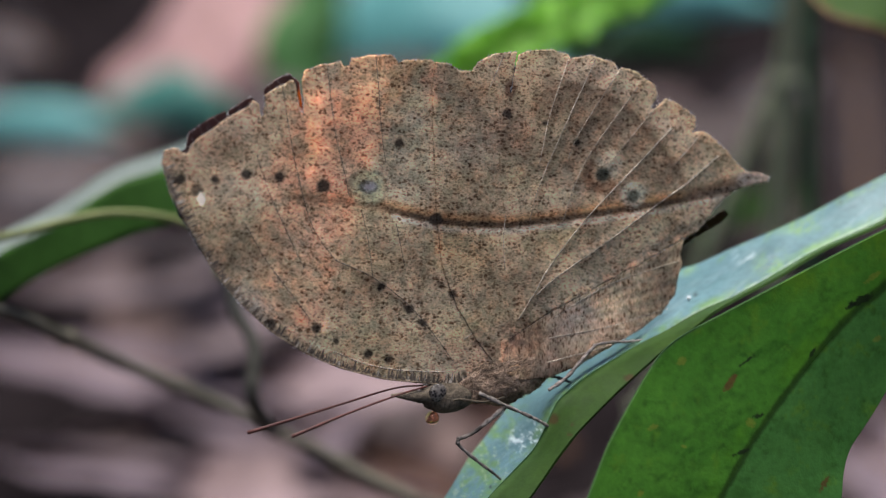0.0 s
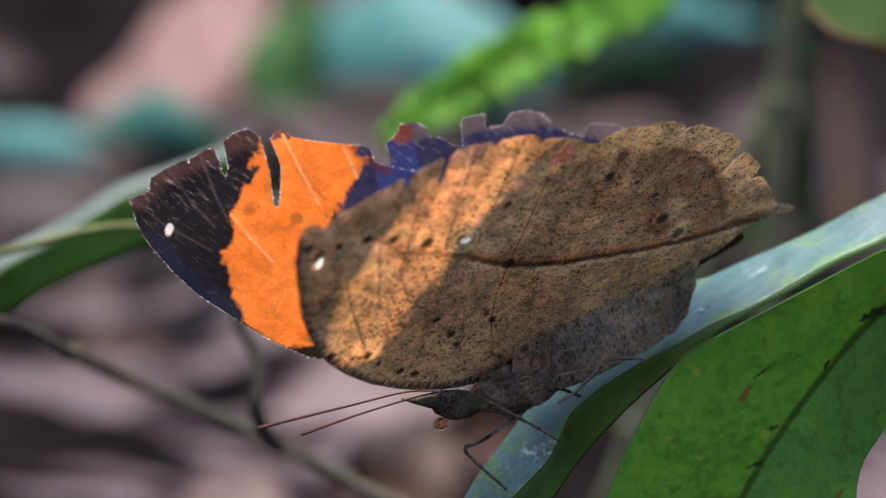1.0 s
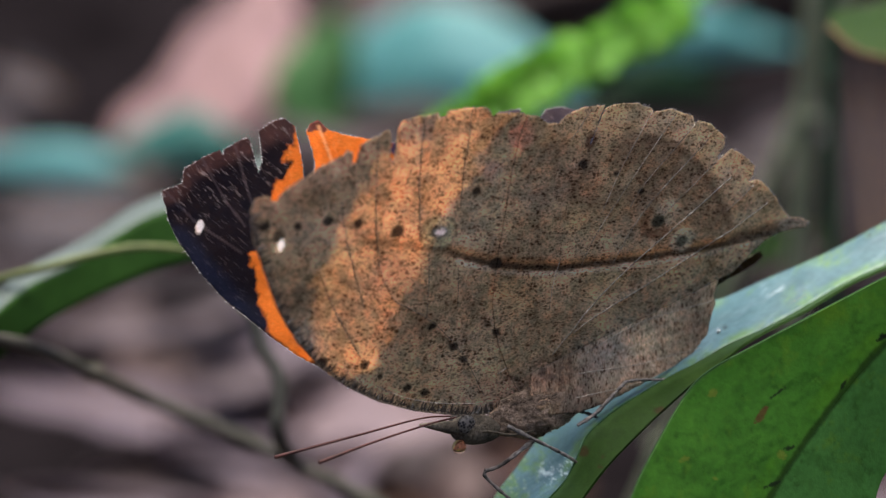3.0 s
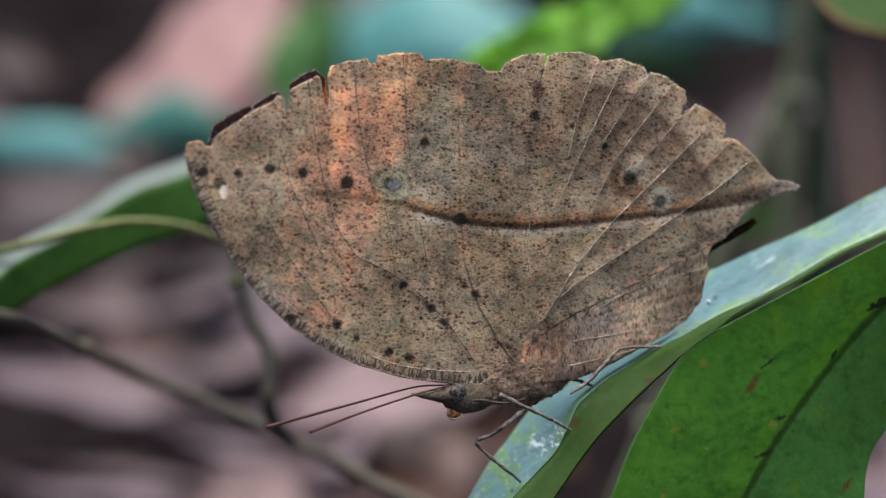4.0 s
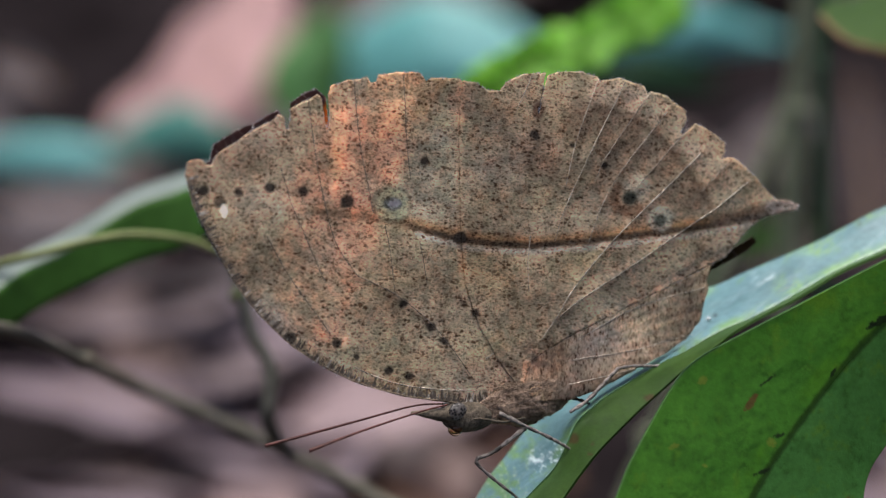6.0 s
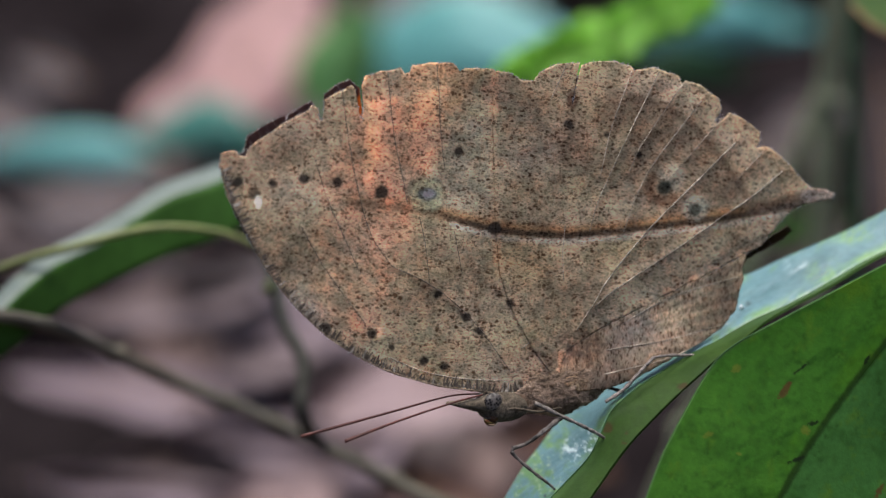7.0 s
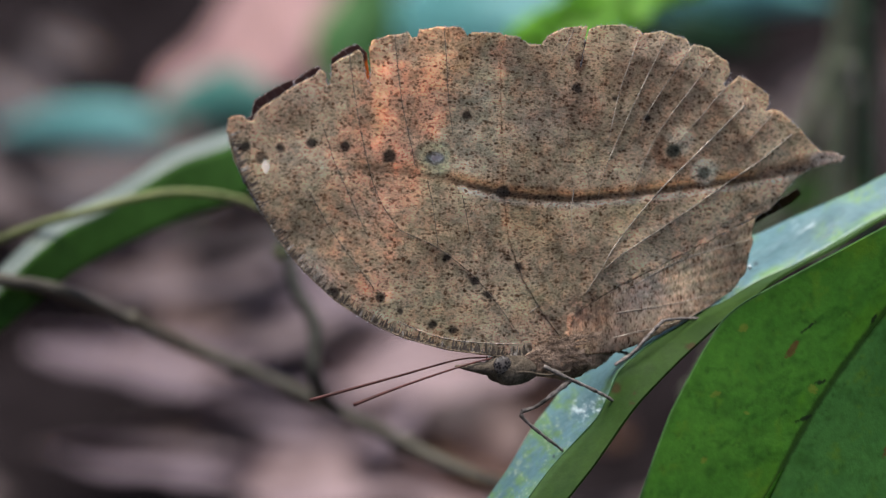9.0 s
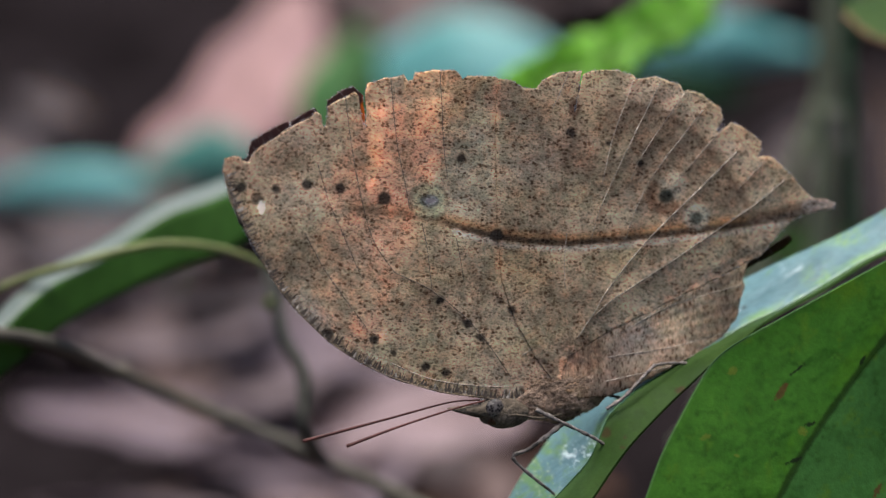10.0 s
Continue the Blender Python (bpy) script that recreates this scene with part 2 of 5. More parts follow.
def leaf_skin(name, rough, thin, spec, coat=0.0):
    """A living leaf near by: its pigment attribute with fine cells, gloss that varies, some light let through."""
    m, nt, out = material(name)
    pig = nt.nodes.new("ShaderNodeAttribute")
    pig.attribute_name = "pigment"
    at = coords(nt)
    cells = node(nt, "ShaderNodeTexNoise", {"Vector": at, "Scale": 900.0, "Detail": 4.0, "Roughness": 0.7})
    streak = node(nt, "ShaderNodeTexNoise", {"Vector": at, "Scale": 260.0, "Detail": 4.0, "Roughness": 0.6})
    col = mixed(nt, 1.0, pig.outputs["Color"], ramp(nt, cells.outputs[0], (0.3, grey(0.84)), (0.7, grey(1.16))), "MULTIPLY")
    col = mixed(nt, 1.0, col, ramp(nt, streak.outputs[0], (0.3, (0.90, 0.92, 0.94)), (0.7, (1.10, 1.08, 1.06))), "MULTIPLY")
    b = node(nt, "ShaderNodeBump", {"Height": cells.outputs[0], "Strength": 0.15, "Distance": 0.0006})
    gloss = ramp(nt, streak.outputs[0], (0.35, grey(rough - 0.06)), (0.65, grey(rough + 0.12)))
    p = node(nt, "ShaderNodeBsdfPrincipled", {"Base Color": col, "Roughness": gloss, "Normal": b.outputs[0]})
    p.inputs["Specular IOR Level"].default_value = spec
    p.inputs["Coat Weight"].default_value = coat
    p.inputs["Coat Roughness"].default_value = 0.25
    tr = node(nt, "ShaderNodeBsdfTranslucent", {"Color": mixed(nt, 1.0, col, (1.5, 1.7, 0.7, 1), "MULTIPLY")})
    mx = node(nt, "ShaderNodeMixShader", {0: thin, 1: p.outputs[0], 2: tr.outputs[0]})
    nt.links.new(mx.outputs[0], out.inputs[0])
    return m


def litter_material(name, stops, islands=False):
    """Dry leaves, each of its own tone."""
    m, nt, out = material(name)
    info = nt.nodes.new("ShaderNodeNewGeometry" if islands else "ShaderNodeObjectInfo")
    col = ramp(nt, info.outputs["Random Per Island" if islands else "Random"], *stops)
    at = coords(nt)
    n1 = node(nt, "ShaderNodeTexNoise", {"Vector": at, "Scale": 45.0, "Detail": 5.0, "Roughness": 0.6})
    n2 = node(nt, "ShaderNodeTexNoise", {"Vector": at, "Scale": 400.0, "Detail": 3.0})
    col = mixed(nt, 1.0, col, ramp(nt, n1.outputs[0], (0.3, (0.6, 0.55, 0.55)), (0.7, (1.3, 1.25, 1.2))), "MULTIPLY")
    b = node(nt, "ShaderNodeBump", {"Height": n2.outputs[0], "Strength": 0.4, "Distance": 0.002})
    p = node(nt, "ShaderNodeBsdfPrincipled", {"Base Color": col, "Roughness": 0.75, "Normal": b.outputs[0]})
    p.inputs["Specular IOR Level"].default_value = 0.2
    tr = node(nt, "ShaderNodeBsdfTranslucent", {"Color": col})
    mx = node(nt, "ShaderNodeMixShader", {0: 0.15, 1: p.outputs[0], 2: tr.outputs[0]})
    nt.links.new(mx.outputs[0], out.inputs[0])
    return m


UNDER = wing_material("wing_underside", True, 0.40, 0.8)
# far underside made nearly opaque, to keep light out of the closed wings
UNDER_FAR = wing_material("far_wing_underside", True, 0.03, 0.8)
FOLDED = wing_material("wing_fold", True, 0.22, 0.8, (1.7, 0.85, 1.0))
UPPER = wing_material("wing_upperside", False, 0.68, 0.5)
COSTA = plain("barred_edge", (0.24, 0.175, 0.12), 0.85, 2600, 1.0, 0.8, 0.1, 0.0004)
VEIN_DARK = plain("vein_dark", (0.15, 0.115, 0.092), 0.8, 1900, 0.95)
BAR = plain("edge_bar", (0.115, 0.082, 0.060), 0.85, 2500, 0.5)
HAIR = plain("margin_hair", (0.50, 0.45, 0.44), 0.8, 3000, 0.5)
VEIN_PALE = plain("vein_pale", (0.46, 0.375, 0.30), 0.8, 1500, 0.9)
FUR = plain("body_fur", (0.31, 0.21, 0.15), 0.9, 1100, 0.95, 1.0, 0.1, 0.0009)
HEAD = plain("head_scales", (0.105, 0.080, 0.058), 0.85, 2200, 0.7, 0.7, 0.15, 0.0004)
EYE = plain("eye_surface", (0.075, 0.064, 0.062), 0.6, 3000, 0.95, 0.3, 0.3)
nt = EYE.node_tree
skin = [n for n in nt.nodes if n.type == "BSDF_PRINCIPLED"][0]
cells = node(nt, "ShaderNodeTexVoronoi", {"Vector": coords(nt), "Scale": 2600.0})
nt.links.new(ramp(nt, cells.outputs["Distance"], (0.22, (0.012, 0.010, 0.012)), (0.42, (0.06, 0.048, 0.043)), (0.70, (0.135, 0.112, 0.10))), skin.inputs["Base Color"])
skin.inputs["Roughness"].default_value = 0.25
ANTENNA = plain("antenna_scales", (0.085, 0.022, 0.016), 0.6, 3000, 0.4)
LEG = plain("leg_scales", (0.20, 0.165, 0.148), 0.8, 1500, 1.0, 0.5, 0.2, 0.0003)
LEG_DARK = plain("far_leg_scales", (0.05, 0.045, 0.045), 0.8, 2600, 0.4)
GREEN = leaf_skin("broad_leaf_green", 0.5, 0.22, 0.16)
FOLD = leaf_skin("folded_leaf_green", 0.62, 0.2, 0.18)
WAXY = leaf_skin("waxy_leaf_top", 0.42, 0.15, 0.4, 0.05)
TEAL = blade_material("teal_leaf", (0.10, 0.285, 0.275), (0.16, 0.385, 0.385), 0.45, 0.2, 18, 0.5)
TEAL_DARK = blade_material("dull_teal_leaf", (0.06, 0.19, 0.155), (0.085, 0.24, 0.20), 0.5, 0.2, 18, 0.4)
# DUSKY: shade put into the leaf's near-black green
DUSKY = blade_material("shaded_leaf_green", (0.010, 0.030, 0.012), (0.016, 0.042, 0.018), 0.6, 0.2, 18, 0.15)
BRIGHT = blade_material("fern_green", (0.17, 0.40, 0.025), (0.25, 0.50, 0.05), 0.5, 0.35, 60)
MIDGREEN = blade_material("mid_leaf_green", (0.095, 0.225, 0.060), (0.125, 0.265, 0.085), 0.45, 0.25, 30)
RIB = plain("leaf_rib", (0.014, 0.048, 0.003), 0.7, 600, 0.3, 0.2, 0.05)
RIM = plain("leaf_rim", (0.030, 0.070, 0.022), 0.7, 800, 0.3, 0.2, 0.1)
# pale tone: painted shine of the drooping leaf's rim, and a real pale vein
RIM_SHINE_AND_VEIN = blade_material("leaf_shine_and_vein", (0.116, 0.135, 0.112), (0.161, 0.180, 0.154), 0.4, 0.2, 40)
BROWNED = plain("withered_edge", (0.11, 0.055, 0.022), 0.8, 400, 0.5)
OLIVE = plain("olive_stalk", (0.17, 0.18, 0.11), 0.6, 200, 0.3)
# SHADY: stalk green darkened in its colour to stand for shade
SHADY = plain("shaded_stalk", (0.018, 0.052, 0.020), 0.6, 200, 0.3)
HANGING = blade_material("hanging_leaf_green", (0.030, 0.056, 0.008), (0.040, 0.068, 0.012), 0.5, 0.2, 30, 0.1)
GLINT_DOT = plain("white_speck", (0.8, 0.8, 0.8), 0.5, 900, 0.1)
VINE = plain("vine_bark", (0.078, 0.066, 0.049), 0.8, 240, 0.5, 0.5)
BARK = plain("twig_bark", (0.040, 0.036, 0.028), 0.8, 240, 0.5, 0.5)
BLOCKER = plain("blocker_dark_green", (0.030, 0.042, 0.020), 0.95, 5.0, 0.7, 0.5, 0.05, 0.05)
STRAW = plain("yellow_stem", (0.16, 0.175, 0.06), 0.6, 300, 0.3)
STALK = plain("green_stalk", (0.050, 0.11, 0.040), 0.5, 200, 0.3)
# soil coloured near-black so that gaps between leaves read as shade
SOIL = plain("shade_dark_soil", (0.012, 0.0092, 0.010), 0.95, 60, 0.6, 0.8, 0.0, 0.01)
LITTER = litter_material("dry_leaf", ((0.0, (0.059, 0.045, 0.043)), (0.3, (0.091, 0.069, 0.073)), (0.6, (0.109, 0.085, 0.090)), (0.85, (0.123, 0.082, 0.074)), (1.0, (0.130, 0.104, 0.111))))
SCATTER = litter_material("scattered_dry_leaf", ((0.0, (0.059, 0.045, 0.040)), (0.3, (0.091, 0.069, 0.068)), (0.6, (0.109, 0.085, 0.084)), (0.85, (0.123, 0.082, 0.069)), (1.0, (0.130, 0.104, 0.104))), True)
ROSE = litter_material("rosy_dry_leaf", ((0.0, (0.218, 0.158, 0.166)), (1.0, (0.251, 0.186, 0.196))))
MAUVE = litter_material("mauve_dry_leaf", ((0.0, (0.135, 0.103, 0.122)), (1.0, (0.165, 0.127, 0.148))))
# green darkened in its base colour to stand for shade
SHADED = blade_material("shade_darkened_green", (0.023, 0.063, 0.009), (0.034, 0.084, 0.014), 0.6, 0.2, 30, 0.1)
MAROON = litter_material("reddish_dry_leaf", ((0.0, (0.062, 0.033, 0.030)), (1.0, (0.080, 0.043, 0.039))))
RUSSET = litter_material("russet_dry_leaf", ((0.0, (0.105, 0.079, 0.085)), (1.0, (0.125, 0.095, 0.102))))
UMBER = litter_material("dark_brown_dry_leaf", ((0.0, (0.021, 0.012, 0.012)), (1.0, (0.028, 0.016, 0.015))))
GREYED = litter_material("greyed_dry_leaf", ((0.0, (0.073, 0.060, 0.065)), (1.0, (0.092, 0.076, 0.083))))
PINK = litter_material("pink_dry_leaf", ((0.0, (0.275, 0.168, 0.168)), (1.0, (0.297, 0.183, 0.182))))
DROP = bpy.data.materials.new("amber_drop")
DROP.use_nodes = True
_p = DROP.node_tree.nodes["Principled BSDF"]
_p.inputs["Base Color"].default_value = (0.85, 0.42, 0.25, 1)
_p.inputs["Transmission Weight"].default_value = 1.0
_p.inputs["Roughness"].default_value = 0.03
_p.inputs["IOR"].default_value = 1.36


# ---- building helpers ----
def mesh_of(name, verts, faces, mats, slots=None, smooth=True, sharp_tail=0):
    me = bpy.data.meshes.new(name)
    me.from_pydata([tuple(v) for v in verts], [], faces)
    for m in mats:
        me.materials.append(m)
    if slots is not None:
        me.polygons.foreach_set("material_index", slots)
    flags = [smooth] * len(me.polygons)
    if sharp_tail:
        flags[-sharp_tail:] = [False] * sharp_tail
    me.polygons.foreach_set("use_smooth", flags)
    me.update()
    return me


def part(name, me, parent=None, label="", m=None):
    ob = new(name, me)
    if parent is not None:
        ob.parent = parent
    if m is not None:
        ob.matrix_basis = m
    if label:
        tagged(ob, label)
    return ob


def curve_points(pts, n):
    """n points of a smooth line through the given ones."""
    p = [Vector(q) for q in pts]
    p = [2 * p[0] - p[1]] + p + [2 * p[-1] - p[-2]]
    segs = len(p) - 3
    out = []
    for i in range(n):
        s = i / (n - 1) * segs
        k = min(int(s), segs - 1)
        t = s - k
        a, b, c, d = p[k:k + 4]
        out.append(0.5 * (2 * b + (c - a) * t + (2 * a - 5 * b + 4 * c - d) * t * t + (3 * b - a - 3 * c + d) * t ** 3))
    return out


def tube(name, pts, radii, mat, n=24, sides=8, bumpy=0.0, seed=0):
    """A tapered round rod along a smooth line."""
    line = curve_points(pts, n)
    rr = [radii[0] + (radii[-1] - radii[0]) * i / (n - 1) for i in range(n)] if len(radii) < 3 else \
        [np.interp(i / (n - 1), np.linspace(0, 1, len(radii)), radii) for i in range(n)]
    rnd = random.Random(seed)
    verts, faces = [], []
    side = None
    for i, c in enumerate(line):
        d = (line[min(i + 1, n - 1)] - line[max(i - 1, 0)]).normalized()
        if side is None:
            side = d.orthogonal().normalized()
        side = (side - d * side.dot(d)).normalized()
        up = d.cross(side)
        r = rr[i] * (1 + bumpy * rnd.uniform(-1, 1))
        for k in range(sides):
            w = 2 * math.pi * k / sides
            verts.append(c + side * (r * math.cos(w)) + up * (r * math.sin(w)))
    for i in range(n - 1):
        for k in range(sides):
            a, b = i * sides + k, i * sides + (k + 1) % sides
            faces.append((a, b, b + sides, a + sides))
    faces.append(tuple(range(sides))[::-1])
    faces.append(tuple(range((n - 1) * sides, n * sides)))
    return mesh_of(name, verts, faces, [mat])


def blob(name, centre, radii, turn, mat, rough=0.0, segs=24, seed=1, taper=0.0):
    """A rounded body with an uneven skin; taper narrows its far end along x."""
    verts, faces = [], []
    rows = segs // 2
    for i in range(rows + 1):
        f = math.pi * i / rows
        for k in range(segs):
            g = 2 * math.pi * k / segs
            v = Vector((math.cos(f), math.sin(f) * math.cos(g), math.sin(f) * math.sin(g)))
            s = 1 + rough * noise.noise(v * 3.1 + Vector((seed, 0, 0))) + rough * 0.6 * noise.noise(v * 9.0 + Vector((0, seed, 0)))
            w = 1 - taper * (v.x * 0.5 + 0.5)
            verts.append(Vector(centre) + turn @ Vector((v.x * radii[0] * s, v.y * radii[1] * s * w, v.z * radii[2] * s * w)))
    for i in range(rows):
        for k in range(segs):
            a, b = i * segs + k, i * segs + (k + 1) % segs
            faces.append((a, a + segs, b + segs, b))
    me = mesh_of(name, verts, faces, [mat])
    bm = bmesh.new()
    bm.from_mesh(me)
    bmesh.ops.remove_doubles(bm, verts=bm.verts, dist=1e-7)
    bm.to_mesh(me)
    bm.free()
    return me


def sheet(name, rails, mats, n=60, cross=10, thick=0.0003, wavy=0.0, seed=0, slot=None, freq=40.0):
    """A blade lofted over smooth rails, with thickness; slot(v) picks the material across it."""
    lines = [curve_points(r, n) for r in rails]
    verts, faces, slots = [], [], []
    for i in range(n):
        row = curve_points([l[i] for l in lines], cross) if len(lines) > 2 else [lines[0][i].lerp(lines[1][i], k / (cross - 1)) for k in range(cross)]
        verts += row
    nor = []
    for i in range(n):
        for k in range(cross):
            a = verts[min(i + 1, n - 1) * cross + k] - verts[max(i - 1, 0) * cross + k]
            b = verts[i * cross + min(k + 1, cross - 1)] - verts[i * cross + max(k - 1, 0)]
            v = a.cross(b)
            nor.append(v.normalized() if v.length > 1e-12 else Vector((0, 0, 1)))
    if wavy:
        verts = [v + q * (wavy * noise.noise(v * freq + Vector((seed, seed, 0)))) for v, q in zip(verts, nor)]
    m = len(verts)
    verts = [v + q * thick / 2 for v, q in zip(verts, nor)] + [v - q * thick / 2 for v, q in zip(verts, nor)]
    for i in range(n - 1):
        for k in range(cross - 1):
            a = i * cross + k
            f = (a, a + 1, a + cross + 1, a + cross)
            s = slot(k / (cross - 2)) if slot else 0
            faces += [f, tuple(x + m for x in f[::-1])]
            slots += [s, s]
    rim = [k for k in range(cross)] + [i * cross + cross - 1 for i in range(1, n)] + \
          [(n - 1) * cross + k for k in range(cross - 2, -1, -1)] + [i * cross for i in range(n - 2, 0, -1)]
    for a, b in zip(rim, rim[1:] + rim[:1]):
        faces.append((b, a, a + m, b + m))
        slots.append(0)
    return mesh_of(name, verts, faces, mats, slots, True, len(rim))


# ---- tones over the plan ----
def to_line(a, b, pts):
    """Distance of plan points from a broken line."""
    best = np.full(a.shape, 1e9)
    for (x0, y0), (x1, y1) in zip(pts, pts[1:]):
        dx, dy = x1 - x0, y1 - y0
        t = np.clip(((a - x0) * dx + (b - y0) * dy) / (dx * dx + dy * dy), 0, 1)
        best = np.minimum(best, np.hypot(a - x0 - t * dx, b - y0 - t * dy))
    return best


def cloud(a, b, size, seed, octaves=3):
    """Uneven tone over the wing, about 0, in several sizes."""
    out, k = np.zeros(a.shape), 1.0
    for o in range(octaves):
        g = np.random.RandomState(seed + o).uniform(-1, 1, (420, 420))
        x, y = (a + 300) / size, (b + 300) / size
        i, j = x.astype(int), y.astype(int)
        u, v = x - i, y - j
        u, v = u * u * (3 - 2 * u), v * v * (3 - 2 * v)
        i, j = i % 419, j % 419
        out += k * (g[i, j] * (1 - u) * (1 - v) + g[i + 1, j] * u * (1 - v) + g[i, j + 1] * (1 - u) * v + g[i + 1, j + 1] * u * v)
        size, k = size / 2.3, k * 0.75
    return out / 1.6


def soft(d, edge, width):
    """1 below the edge, 0 beyond edge + width."""
    t = np.clip((edge + width - d) / width, 0, 1)
    return t * t * (3 - 2 * t)


def lay(col, mask, colour, amount=1.0):
    m = (np.clip(mask, 0, 1) * amount)[:, None]
    return col * (1 - m) + np.array(colour) * m


# ---- the ground and what lies on it ----
def ground():
    n, half = 90, 1.6
    verts, faces = [], []
    for j in range(n + 1):
        for i in range(n + 1):
            u, v = i / n * 2 - 1, j / n * 2 - 1
            x = half * u if abs(u) < 0.97 else math.copysign(150, u)
            y = 1.0 + half * v if abs(v) < 0.97 else math.copysign(150, v)
            far = abs(x) > 100 or abs(y) > 100
            z = -0.004 if far else 0.018 * noise.noise(Vector((x * 6, y * 6, 0))) + 0.008 * noise.noise(Vector((x * 20, y * 20, 3))) - 0.012
            verts.append((x, y, z))
    for j in range(n):
        for i in range(n):
            a = j * (n + 1) + i
            faces.append((a, a + 1, a + n + 2, a + n + 1))
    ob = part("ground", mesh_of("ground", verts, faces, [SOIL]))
    return tagged(ob, "forest soil under dry leaves, near-black to stand for shade", "ground", kind="structure")


ground()


def on_ground(a, b):
    """Where a line of sight meets the soil."""
    eye = STAND.translation
    way = place(a, b) - eye
    return eye + way * (-eye.z / way.z)


def dry_leaf_mesh(seed, mat, length=0.075, width=0.036):
    """A curled dead leaf lying round its own origin."""
    rnd = random.Random(seed)
    curl, bend, twist = rnd.uniform(-0.4, 0.9), rnd.uniform(-0.3, 0.6), rnd.uniform(-0.5, 0.5)
    rails = [[], [], []]
    for i in range(9):
        t = i / 8
        w = width * (math.sin(math.pi * min(1, t ** 0.8)) ** 0.75 + 0.02)
        x = (t - 0.5) * length
        lift = bend * length * (t - 0.5) ** 2
        for r, s in zip(rails, (-1, 0, 1)):
            r.append((x, s * w * (1 - 0.25 * abs(curl)), lift + abs(s) * curl * w * 0.55 + s * twist * w * (t - 0.5)))
    return sheet("dry_leaf", rails, [mat], 22, 9, 0.0004, 0.004, seed)


def bed(b, lift=0.0):
    """How far behind the butterfly the soil lies on a row of the plan, for a thing lifted above it."""
    k = math.atan((b - 441) / UNIT)
    return (0.36 - lift) / math.sin(radians(16) + k) * math.cos(k) - REACH


# large fallen leaves: ends, half width, tone, lift above the soil, label
FALLEN = (
    (850, 640, 500, 680, 72, "ROSE", 0.040, "pale rose dead leaf lying on the litter"),
    (640, 545, 190, 520, 62, "MAUVE", 0.032, "greyish rose dead leaf on the litter"),
    (500, 570, 280, 610, 26, "RUSSET", 0.046, "small reddish brown dead leaf on the litter"),
    (500, 690, -50, 606, 56, "MAUVE", 0.036, "long mauve grey dead leaf lying across the litter"),
    (450, 790, 110, 778, 38, "RUSSET", 0.030, "dull greyish russet dead leaf on the forest floor"),
    (540, 752, 240, 722, 32, "MAUVE", 0.036, "narrow mauve dead leaf on the litter"),
    (640, 850, 290, 868, 68, "ROSE", 0.034, "broad greyish mauve dead leaf on the litter"),
    (640, 720, 520, 790, 46, "MAUVE", 0.040, "flat greyish mauve dead leaf on the litter"),
    (770, 905, 560, 868, 38, "ROSE", 0.050, "small pale rose dead leaf on the litter"),
    (860, 900, 620, 790, 52, "MAROON", 0.034, "dark-toned reddish brown dead leaf"),
    (1010, 800, 780, 690, 48, "MAROON", 0.030, "very dark reddish brown dead leaf"),
    (300, 340, -60, 300, 52, "GREYED", 0.034, "dull grey brown dead leaf on the forest floor"),
    (380, 462, 30, 512, 46, "RUSSET", 0.046, "dull grey brown dead leaf on the forest floor"),
    (20, 250, -140, 100, 60, "GREYED", 0.030, "dull grey brown dead leaf on the forest floor"),
    (90, 100, -50, 30, 36, "GREYED", 0.034, "dull grey brown dead leaf on the forest floor"),
    (330, 850, -40, 800, 34, "MAUVE", 0.036, "narrow mauve grey dead leaf on the litter"),
    (440, 418, 235, 438, 28, "GREYED", 0.046, "dull grey brown dead leaf on the forest floor"),
    (1440, 120, 1280, 200, 40, "GREYED", 0.034, "dull grey brown dead leaf on the forest floor"),
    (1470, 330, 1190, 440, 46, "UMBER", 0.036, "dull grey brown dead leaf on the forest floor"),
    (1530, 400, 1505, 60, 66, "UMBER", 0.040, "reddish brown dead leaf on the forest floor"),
    (1660, 900, 1490, 760, 74, "MAUVE", 0.036, "pale mauve dead leaf low on the forest floor"),
)


def plan_of(p):
    q = STAND.inverted() @ Vector(p)
    return 784 - q.x / q.z * UNIT, 441 + q.y / q.z * UNIT


def fallen_leaves():
    tones = {"ROSE": ROSE, "MAUVE": MAUVE, "MAROON": MAROON, "GREYED": GREYED, "UMBER": UMBER, "RUSSET": RUSSET}
    for i, (a0, b0, a1, b1, half, tone, lift, label) in enumerate(FALLEN):
        rnd = random.Random(70 + i)
        along = math.hypot(a1 - a0, b1 - b0)
        ux, uy = (a1 - a0) / along, (b1 - b0) / along
        rails = [[], [], []]
        for k in range(11):
            t = k / 10
            w = half * (math.sin(math.pi * (0.05 + 0.92 * t)) ** 0.7) * (1 + 0.12 * rnd.uniform(-1, 1))
            sway = 0.10 * half * math.sin(3.0 * t + i)
            for r, s in zip(rails, (-1, 0, 1)):
                a, b = a0 + (a1 - a0) * t - uy * (w * s + sway), b0 + (b1 - b0) * t + ux * (w * s + sway)
                r.append(place(a, b, bed(b, lift + 0.006 * s * s + 0.008 * (t - 0.5) ** 2)))
        o = rails[1][5].copy()
        ob = part("dead_leaf", sheet("dead_leaf", [[p - o for p in r] for r in rails], [tones[tone]], 26, 13, 0.0005, 0.004, i), m=Matrix.Translation(o))
        tagged(ob, label, "dead leaf")
        part("midrib", tube("midrib", [p - o + Vector((0, 0, 0.0006)) for p in rails[1]], (0.0012, 0.0005), BROWNED, 24, 6, 0.1), ob)


